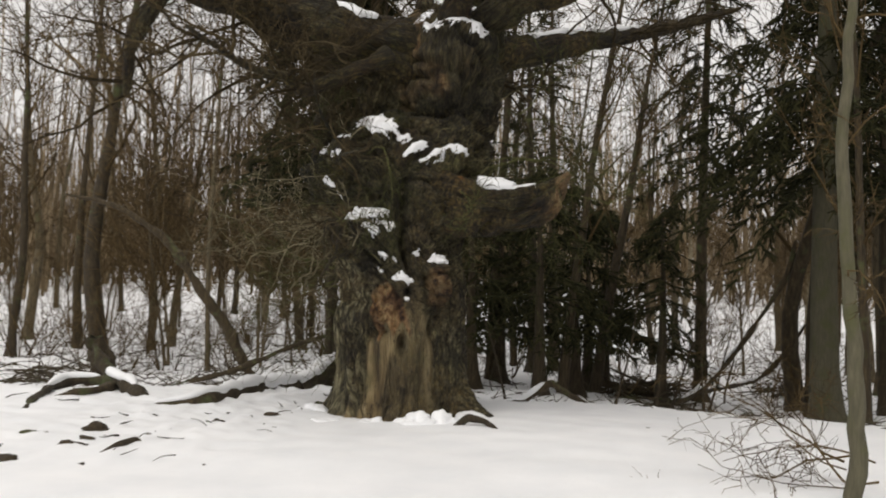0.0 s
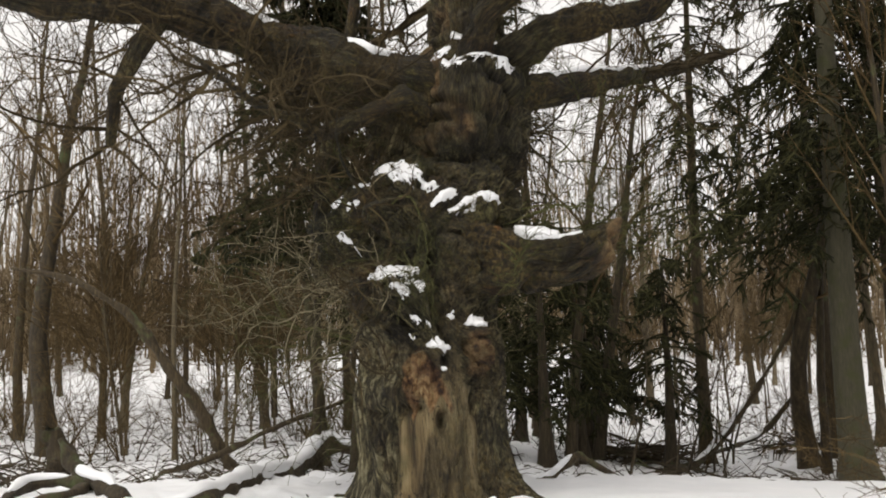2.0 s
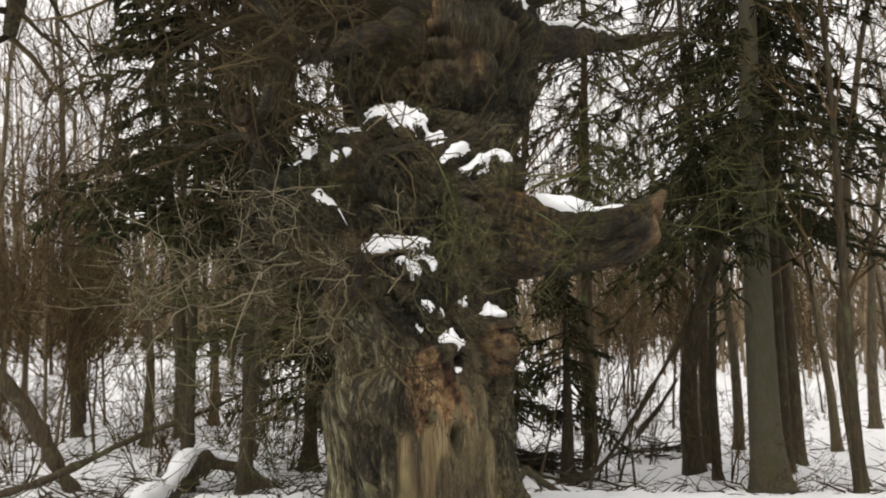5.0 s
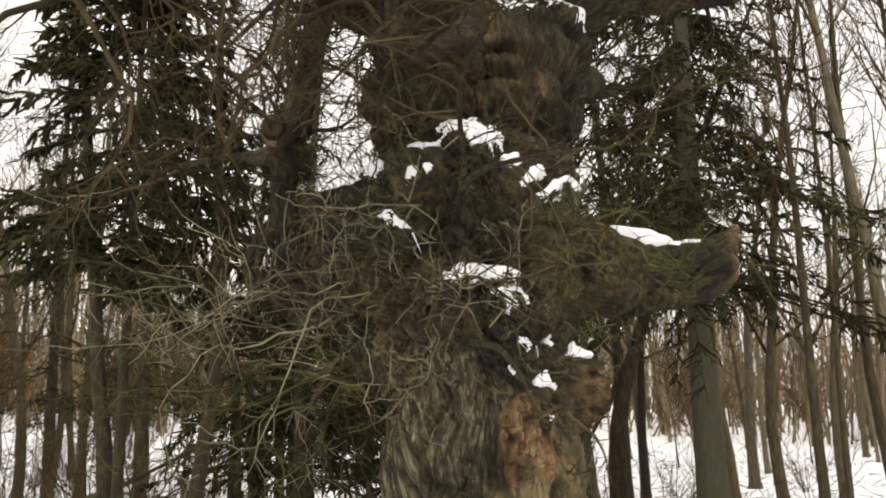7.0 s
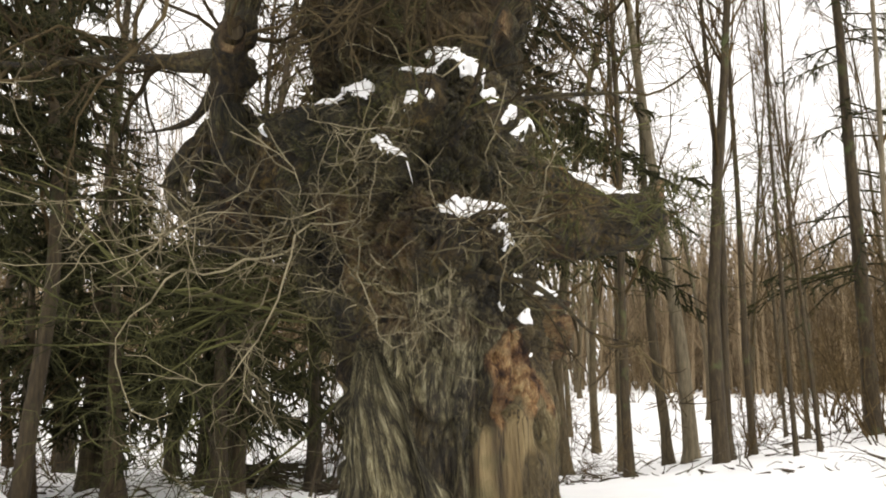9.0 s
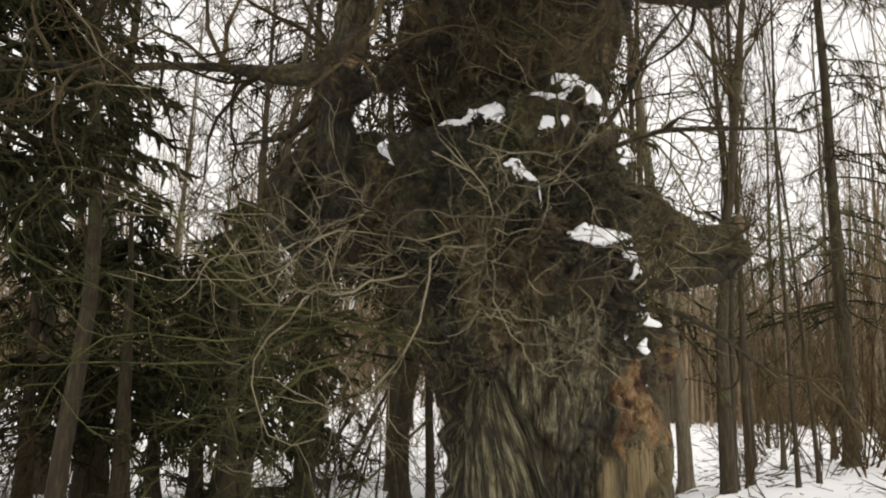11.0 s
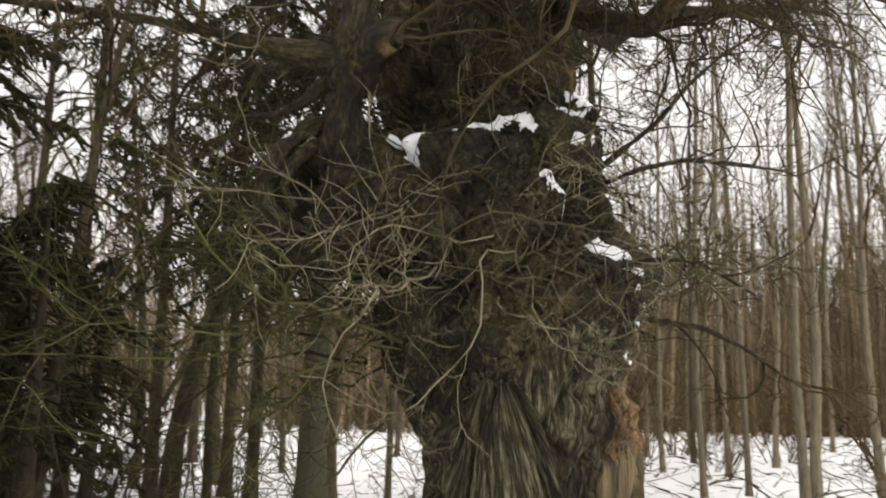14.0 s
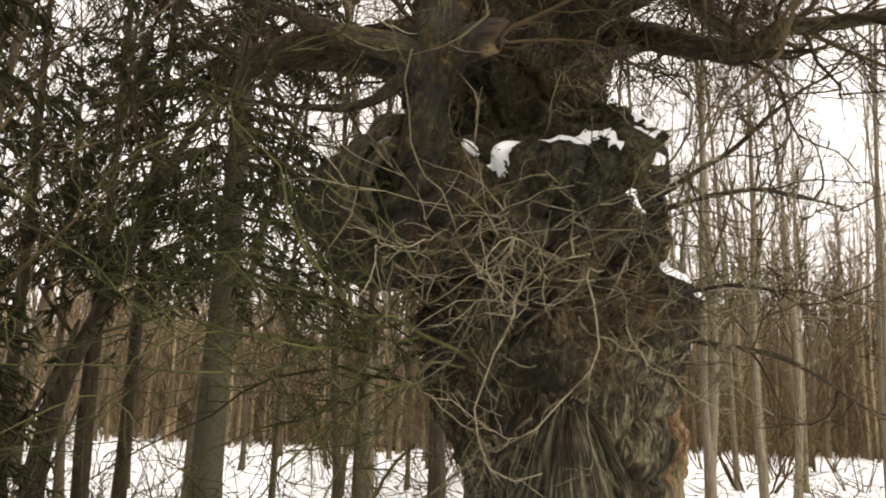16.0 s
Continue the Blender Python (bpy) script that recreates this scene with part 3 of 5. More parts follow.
BURLS = (
    ((-0.78, 1.18, 2.88), (0.74, 0.74, 0.58), 51, 1.4), ((-0.95, 0.35, 2.75), (0.40, 0.45, 0.48), 54, 0.8),
    ((-0.70, -0.55, 2.15), (0.36, 0.34, 0.36), 57, 0.9), ((-0.62, -0.22, 3.30), (0.45, 0.42, 0.30), 60, 0.8),
    ((0.05, -0.36, 3.26), (0.55, 0.32, 0.40), 63, 0.8), ((0.78, -0.42, 2.60), (0.36, 0.33, 0.38), 66, 0.5),
    ((0.84, 0.14, 4.30), (0.36, 0.36, 0.58), 69, 0.3), ((-0.46, 0.26, 4.38), (0.36, 0.45, 0.72), 72, 0.25),
    ((0.30, 1.0, 4.2), (0.5, 0.45, 0.55), 75, 0.4), ((-0.75, 0.1, 1.85), (0.28, 0.35, 0.28), 78, 0.5),
    ((-0.62, 0.62, 2.1), (0.3, 0.3, 0.4), 81, 0.7),
)
burl_obs = []
for c, rad, seed, moss in BURLS:
    g, col, flow = blob(c, rad, seed, moss, dent=(-0.72, 0.26, 0.10) if seed == 51 else None)
    burl_obs.append(zoned_part("burl", g, col, flow, oak))


def limb(name, pts, radii, seed, sides=28, moss=0.35, label="", rings=110, parent=None, rough=1.0, torn=0.0, knots=0.0, streak=False):
    """A thick crooked limb through the given bends."""
    pts, radii = np.array(pts, float), np.array(radii, float)
    t = np.linspace(0, len(pts) - 1, rings)
    P = np.stack([np.interp(t, np.arange(len(pts)), pts[:, k]) for k in range(3)], -1)
    for _ in range(8):
        P[1:-1] = 0.25 * P[:-2] + 0.5 * P[1:-1] + 0.25 * P[2:]
    R = np.interp(t, np.arange(len(pts)), radii)
    R = R * np.clip(1 + 0.10 * wave3(P[:, 0], P[:, 1], P[:, 2], seed, 4.0) + knots * wave3(P[:, 0], P[:, 1], P[:, 2], seed + 7, 11.0), 0.4, 1.6)
    P[1:-1] += knots * 0.5 * R[1:-1, None] * np.stack([wave3(P[1:-1, 0], P[1:-1, 1], P[1:-1, 2], seed + 11 + k, 6.0) for k in range(3)], -1)
    g = Geo()
    tubes(g, P[None], R[None], sides)
    v = g.v[0].reshape(-1, 3)
    mid = np.repeat(P, sides, 0)
    d = v - mid
    rr = np.repeat(R, sides)
    run = np.repeat(np.concatenate([[0], np.cumsum(np.linalg.norm(np.diff(P, axis=0), axis=1))]), sides)
    a = np.tile(np.arange(sides) * 2 * np.pi / sides, len(P)) + 0.5 * wave3(v[:, 0], v[:, 1], v[:, 2], seed + 4, 1.5)
    flow = np.stack([rr * np.cos(a), rr * np.sin(a), 0.16 * run + seed], -1)
    rel = 0.10 * rr * wave3(v[:, 0], v[:, 1], v[:, 2], seed + 1, 8.0)
    depth = np.minimum(1, rr / 0.25)
    rel = rel + rough * depth * (-0.026 * np.exp(-(wave3(*flow.T, seed + 2, 34.0, 24) / 0.36) ** 2) - 0.05 * np.exp(-(wave3(v[:, 0], v[:, 1], v[:, 2], seed + 5, 6.5) / 0.22) ** 2) + 0.012 * wave3(*flow.T, seed + 6, 60.0))
    g.v[0] = v + unit(d) * rel[:, None]
    nzv = wave3(v[:, 0], v[:, 1], v[:, 2], seed + 3, 4.0)
    far = np.repeat(np.linspace(0, 1, len(P)), sides)
    rot = 0.9 * torn * smooth01((far - 0.70 + 0.06 * nzv) / 0.1) * smooth01(0.4 - unit(d)[:, 1] - 0.6 * unit(d)[:, 2] + 0.3 * nzv)
    if streak:
        rot = rot * smooth01((unit(d)[:, 0] + 0.05 + 0.25 * nzv + 0.7 * smooth01((far - 0.84) / 0.08)) / 0.35)
    rot = np.clip(rot, 0, 1)
    col = np.stack([0.6 * rot, moss * smooth01(0.5 + 0.5 * nzv) * (1 - rot), 0.5 * rot, 0.25 * smooth01(nzv)], -1)
    return zoned_part(name, g, col, flow, parent or oak, label), P, R


W_LIMB = [(-0.25, 0.35, 4.72), (-0.85, -0.15, 4.76), (-1.4, -0.55, 4.85), (-2.15, -1.15, 5.05), (-2.9, -1.7, 5.15), (-3.8, -2.2, 4.9), (-5.0, -2.6, 5.3)]
wl_ob, wlP, wlR = limb("limb", W_LIMB, (0.54, 0.46, 0.37, 0.29, 0.24, 0.17, 0.08), 101, 72, rings=190, moss=0.3)
W2 = [(-2.75, -1.6, 5.1), (-3.05, -1.6, 4.6), (-3.3, -1.4, 4.3), (-3.4, -1.2, 3.8)]
w2_ob, w2P, w2R = limb("limb", W2, (0.12, 0.09, 0.07, 0.04), 105, 14, rings=40)
E_LIMB = [(0.7, 0.35, 4.75), (1.5, 0.8, 5.0), (2.54, 1.57, 5.42), (3.5, 2.6, 5.85), (4.43, 3.44, 6.3), (5.8, 4.6, 7.0)]
e_ob, eP, eR = limb("limb", E_LIMB, (0.34, 0.25, 0.17, 0.14, 0.10, 0.05), 109, 36)
E2_LIMB = [(0.6, 0.25, 5.0), (1.4, -0.25, 5.45), (2.45, -0.55, 5.5), (2.9, -0.9, 5.85), (3.8, -1.75, 6.35), (4.5, -2.7, 6.55), (5.2, -3.8, 7.3)]
e2_ob, e2P, e2R = limb("limb", E2_LIMB, (0.30, 0.21, 0.15, 0.12, 0.10, 0.08, 0.04), 113, 44)
SE_LIMB = [(0.45, 0.0, 5.1), (0.6, -0.55, 5.5), (1.0, -1.15, 5.75), (1.75, -1.75, 5.75), (2.3, -2.15, 5.8), (2.9, -2.7, 6.3)]
se_ob, seP, seR = limb("limb", SE_LIMB, (0.26, 0.17, 0.13, 0.11, 0.08, 0.03), 133, 30)
N_LIMB = [(0.6, 0.7, 4.8), (1.0, 1.7, 4.98), (1.13, 2.27, 5.05), (1.22, 2.7, 4.95), (1.45, 3.1, 5.0), (1.6, 3.6, 5.2)]
n_ob, nP, nR = limb("limb", N_LIMB, (0.34, 0.24, 0.20, 0.16, 0.10, 0.05), 117, 40)
NW_LIMB = [(-0.9, 0.95, 2.8), (-1.30, 1.10, 3.12), (-1.40, 1.04, 3.5), (-1.38, 1.00, 3.92), (-1.26, 0.98, 4.4), (-1.10, 0.95, 5.2), (-0.95, 0.9, 6.4)]
nw_ob, nwP, nwR = limb("limb", NW_LIMB, (0.32, 0.20, 0.165, 0.16, 0.15, 0.12, 0.07), 121, 40)
NW2_LIMB = [(-1.38, 1.02, 3.84), (-1.45, 1.65, 3.94), (-1.62, 2.1, 4.06), (-1.78, 2.6, 4.14), (-2.0, 3.5, 4.25), (-2.4, 4.6, 4.5)]
nw2_ob, nw2P, nw2R = limb("limb", NW2_LIMB, (0.125, 0.085, 0.048, 0.040, 0.032, 0.020), 123, 20)
# the burl's torn rim that curls round its hollow, and the dead branch over it
CURL = (
    ([(-1.16, 1.06, 3.46), (-1.34, 1.30, 3.36), (-1.48, 1.48, 3.16), (-1.55, 1.58, 2.92), (-1.54, 1.56, 2.72), (-1.46, 1.44, 2.60), (-1.36, 1.24, 2.54)], (0.09, 0.085, 0.08, 0.075, 0.07, 0.06, 0.04)),
    ([(-1.22, 1.14, 3.30), (-1.42, 1.30, 3.18), (-1.50, 1.42, 3.00), (-1.53, 1.44, 2.84), (-1.50, 1.36, 2.70)], (0.05, 0.05, 0.045, 0.04, 0.03)),
)
for k, (pts, r) in enumerate(CURL):
    limb("burl_rim", pts, r, 170 + 9 * k, 26, 0.3, "curled torn rim round a hollow" if k == 0 else "", 90, rough=2.0, knots=0.12)
limb("dead_branch", [(-1.36, 1.05, 3.74), (-1.36, 1.24, 3.66), (-1.38, 1.42, 3.50), (-1.36, 1.62, 3.45), (-1.34, 1.92, 3.46), (-1.36, 2.35, 3.50)], (0.085, 0.07, 0.05, 0.035, 0.03, 0.015), 190, 14, 0.2, rings=60, knots=0.12)
# thin crooked boughs low on the south-west side
BOUGH_LINES = (
    ([(-0.62, -0.62, 3.05), (-0.75, -0.93, 3.25), (-0.9, -1.14, 3.36), (-1.05, -1.37, 3.58), (-1.08, -1.64, 3.80), (-1.04, -1.95, 3.95)], 0.034),
    ([(-0.65, -0.62, 2.95), (-0.84, -1.0, 3.04), (-0.82, -1.33, 3.10), (-0.70, -1.69, 3.08), (-0.5, -2.1, 3.05)], 0.026),
    ([(-0.70, -0.60, 2.05), (-0.77, -0.98, 1.97), (-0.85, -1.42, 1.90), (-0.90, -1.70, 1.74), (-0.96, -1.93, 1.55), (-0.93, -2.2, 1.48)], 0.022),
    ([(-0.75, -0.65, 2.30), (-0.89, -1.09, 2.38), (-0.95, -1.39, 2.34), (-0.91, -1.74, 2.12)], 0.018),
)
bough_paths = []
for k, (pts, r) in enumerate(BOUGH_LINES):
    ob, P, R = limb("bough", pts, tuple(np.linspace(r, 0.008, len(pts))), 140 + 9 * k, 10, rings=60, knots=0.12)
    bough_paths.append((P, R))
# the hollow broken limb; a solid dark disc on its end paints the hole's shade
BROKEN = [(-1.36, 1.02, 3.72), (-1.48, 0.90, 3.80), (-1.58, 0.76, 3.85), (-1.66, 0.58, 3.86)]
br_ob, brP, brR = limb("broken_limb", BROKEN, (0.17, 0.13, 0.115, 0.105), 127, 28, 0.5, "broken hollow limb with torn brown wood", 60, torn=1.5, knots=0.15)
hollow = Geo()
tubes(hollow, np.array([[(-1.662, 0.576, 3.860), (-1.667, 0.563, 3.861)]]), np.array([[0.07, 0.062]]), 14)
part("hollow", hollow, MAT_DARK, br_ob, "dark disc painting the shade of the limb's hollow end")
S_LIMB = [(-0.35, -0.35, 4.55), (-0.9, -0.75, 4.2), (-1.3, -1.1, 3.9), (-1.48, -1.33, 4.05), (-1.65, -1.6, 4.0), (-1.85, -2.05, 4.0), (-2.2, -2.8, 4.15)]
s_ob, sP, sR = limb("limb", S_LIMB, (0.15, 0.11, 0.085, 0.072, 0.055, 0.036, 0.02), 125, 16)
STUB = [(0.35, -0.38, 2.66), (0.9, -0.62, 2.60), (1.3, -0.80, 2.56), (1.64, -0.90, 2.66), (1.92, -0.95, 3.02)]
st_ob, stP, stR = limb("broken_limb", STUB, (0.44, 0.37, 0.32, 0.23, 0.05), 129, 64, 0.3, "thick broken limb stub with torn orange wood", torn=1.0, rough=1.8, streak=True)

# ---- the oak's twigs ----


def spray(seed, starts, ways, length, r0, pull=0.0, wobble=0.22, n=9, twigs=7, fine=5, twig_len=0.42):
    """Wiry branches with two orders of side twigs, one mesh."""
    rng = np.random.default_rng(seed)
    g = Geo()
    K = len(starts)
    L = length * rng.uniform(0.7, 1.2, K)
    P = grow(starts, ways, L, n, wobble, pull, rng)
    tubes(g, P, taper(r0 * rng.uniform(0.7, 1.2, K), 0.003, n, K), 5)
    a, w, f = shoots(P, twigs, 0.15, 1.0, 1.0, rng)
    P2 = grow(a, w, length * twig_len * rng.uniform(0.4, 1.1, len(a)), 6, 0.3, pull * 0.5, rng)
    tubes(g, P2, taper(0.32 * r0, 0.0025, 6, len(a)), 4)
    if fine:
        a, w, f = shoots(P2, fine, 0.15, 1.0, 0.9, rng)
        P3 = grow(a, w, length * twig_len * 0.4 * rng.uniform(0.4, 1.2, len(a)), 4, 0.3, 0.02, rng)
        tubes(g, P3, taper(0.0042, 0.0018, 4, len(a)), 3, cap=False)
    return g


def fan(centre, az, tilt, spread, count, seed):
    rng = np.random.default_rng(seed)
    a = np.radians(az + rng.uniform(-spread, spread, count))
    t = np.radians(tilt + rng.normal(0, 12, count))
    ways = np.stack([np.cos(a) * np.cos(t), np.sin(a) * np.cos(t), np.sin(t)], -1)
    return np.array(centre) + 0.18 * rng.normal(size=(count, 3)), ways


# low boughs that grow out of the burls: start, compass of growth, tilt, length, thickness
BOUGHS_WEST = (
    ((-1.10, 0.10, 2.55), 150, -2, 2.3, 0.011, 3), ((-1.15, 0.35, 2.25), 142, -6, 2.7, 0.012, 3), ((-1.05, -0.30, 2.35), 205, -4, 1.6, 0.009, 2), ((-0.90, -0.60, 2.15), 215, -6, 1.7, 0.010, 2),
    ((-0.95, 0.95, 1.95), 138, -4, 2.6, 0.014, 3), ((-0.55, 1.30, 2.0), 115, -4, 3.0, 0.014, 4), ((0.0, 1.1, 1.8), 90, -4, 3.0, 0.014, 4), ((-1.25, 0.75, 2.75), 158, -2, 1.5, 0.008, 2),
    ((-0.85, -0.55, 2.85), 215, 0, 1.2, 0.009, 2), ((0.9, 0.0, 2.85), -8, 4, 2.2, 0.010, 3),
)
BOUGHS_ROUND = (
    ((0.9, 0.2, 3.2), 5, 6, 2.4, 0.013, 4), ((0.5, -0.7, 2.6), -70, 0, 1.0, 0.009, 2), ((1.1, -0.3, 4.0), -15, -4, 1.8, 0.010, 3), ((-0.6, -0.4, 3.4), 200, 10, 1.4, 0.010, 2),
    ((0.4, 1.3, 3.2), 60, -4, 2.8, 0.014, 4), ((-0.6, 1.1, 1.75), 125, -6, 2.6, 0.013, 3), ((-0.2, 1.2, 1.6), 100, -5, 2.8, 0.013, 4), ((0.1, 1.2, 2.2), 85, -2, 3.0, 0.014, 3),
    ((-0.8, -0.75, 2.3), 235, 0, 0.9, 0.009, 3), ((-0.8, 0.9, 1.95), 148, -12, 1.5, 0.011, 3),
)
BOUGHS_UNDER = (
    ((-0.55, 1.2, 1.7), 122, -10, 1.6, 0.011, 2), ((1.1, -0.1, 2.9), -10, 6, 2.4, 0.009, 2), ((-0.5, -0.9, 2.5), -85, 6, 1.5, 0.008, 1), ((-0.75, -0.7, 3.2), -110, 4, 2.0, 0.011, 2),
    ((-1.1, 0.0, 2.1), 170, -4, 1.6, 0.009, 2),
)
LOW = BOUGHS_WEST + BOUGHS_ROUND + BOUGHS_UNDER
for k, (c, az, tilt, length, r0, count) in enumerate(LOW):
    st, wy = fan(c, az, tilt, 24, count, 200 + k)
    part("low_bough", spray(300 + k, st, wy, length, 0.8 * r0 if 140 < az < 240 else r0, -0.010, 0.34 if 140 < az < 240 else 0.26, 16 if 140 < az < 240 else 12, 7 if 140 < az < 240 else 11, 4 if 140 < az < 240 else 5, 0.40), MAT_BOUGH if 140 < az < 240 else MAT_LOWTWIG, oak, "mossy wiry low bough" if k == 0 else "")


def fuzz(seed, centre, radii, count, length, r0=0.006):
    """Short curly shoots all over a burl."""
    rng = np.random.default_rng(seed)
    d = unit(rng.normal(size=(count, 3)))
    st = np.array(centre) + d * np.array(radii)
    return spray(seed, st, d + 0.5 * rng.normal(size=d.shape), length, r0, 0.03, 0.30, 9, 3, 2, 0.5)


for k, (c, rad, seed, moss) in enumerate(BURLS):
    tagged(part("shoot_tuft", fuzz(400 + k, c, rad, 11 if k not in (6, 7, 8) else 7, 0.50, 0.0065), MAT_SHOOT, oak), kind="stuff")
th = np.random.default_rng(5).uniform(radians(-180), radians(180), 60)
zz = np.random.default_rng(6).uniform(1.7, 3.4, 60)
rr = lower_radius(th, zz)
st = np.stack([AX + rr * np.cos(th), AY + rr * np.sin(th), zz], -1)
wy = np.stack([np.cos(th), np.sin(th), 0.1 + 0 * th], -1)
tagged(part("shoot_tuft", spray(450, st, wy, 0.55, 0.0065, 0.02, 0.30, 9, 3, 2, 0.5), MAT_SHOOT, oak), kind="stuff")

for k, (P, R, per) in enumerate(((wlP, wlR, 16), (w2P, w2R, 8), (eP, eR, 20), (e2P, e2R, 30), (seP, seR, 24), (nP, nR, 14), (nwP, nwR, 16), (nw2P, nw2R, 13), (sP, sR, 20))):
    rng = np.random.default_rng(500 + k)
    a, w, f = shoots(P[None], per, 0.25, 1.0, 1.0, rng)
    tagged(part("twig_spray", spray(520 + k, a, w + np.array([0, 0, 0.15]), 1.7, 0.022, 0.02, 0.25, 9, 7, 5, 0.45), MAT_OAKTWIG, oak), kind="stuff")
for k, (c, rad, n) in enumerate((((-1.7, 2.9, 4.2), (0.5, 0.7, 0.4), 50), ((-2.1, 3.9, 4.4), (0.5, 0.6, 0.4), 40))):
    tagged(part("shoot_tuft", fuzz(560 + k, c, rad, n, 0.75, 0.009), MAT_NEEDLE, oak, "dark evergreen tangle on a limb"), kind="stuff")
for k, (c, rad, n) in enumerate((((-1.15, -0.45, 4.35), (0.35, 0.3, 0.25), 60), ((-1.7, -0.8, 4.45), (0.4, 0.35, 0.25), 60), ((-2.3, -1.3, 4.65), (0.4, 0.35, 0.25), 46), ((-0.75, 0.15, 4.15), (0.2, 0.3, 0.3), 40), ((-1.45, 1.2, 3.3), (0.25, 0.3, 0.4), 14))):
    tagged(part("shoot_tuft", fuzz(570 + k, c, rad, n, 0.55, 0.007), MAT_OAKTWIG, oak), kind="stuff")
for k, (P, R) in enumerate(bough_paths):
    a, w, f = shoots(P[None], 7, 0.3, 1.0, 1.0, np.random.default_rng(540 + k))
    tagged(part("twig_spray", spray(545 + k, a, w + np.array([0, -0.2, 0.1]), 0.7, 0.010, 0.02, 0.25, 8, 4, 3, 0.45), MAT_OAKTWIG, oak), kind="stuff")
# twigs that hang from the south-east limb
a, w, f = shoots(seP[None], 16, 0.3, 1.0, 1.0, np.random.default_rng(535))
tagged(part("twig_spray", spray(536, a, w + np.array([0.2, -0.2, -0.55]), 1.5, 0.016, -0.02, 0.25, 9, 6, 4, 0.45), MAT_OAKTWIG, oak), kind="stuff")
# crown above, seldom seen
rng = np.random.default_rng(600)
st = np.stack([0.45 + 0.2 * rng.normal(size=30), 0.42 + 0.2 * rng.normal(size=30), rng.uniform(6.0, 9.3, 30)], -1)
wy = np.stack([np.cos(np.arange(30) * 2.4), np.sin(np.arange(30) * 2.4), rng.uniform(0.2, 0.9, 30)], -1)
part("crown", spray(601, st, wy, 5.0, 0.10, 0.02, 0.2, 10, 9, 6, 0.4), MAT_OAKTWIG, oak)

# ---- snow that lies on the oak ----
from mathutils.bvhtree import BVHTree


def bvh_of(obs):
    vs, fs, n = [], [], 0
    for o in obs:
        co = np.empty(len(o.data.vertices) * 3, np.float32)
        o.data.vertices.foreach_get("co", co)
        vs += [Vector(c) for c in co.reshape(-1, 3).tolist()]
        fs += [[i + n for i in p.vertices] for p in o.data.polygons]
        n = len(vs)
    return BVHTree.FromPolygons(vs, fs)


OAK_BVH = bvh_of([trunk_low, trunk_up, st_ob, *burl_obs])


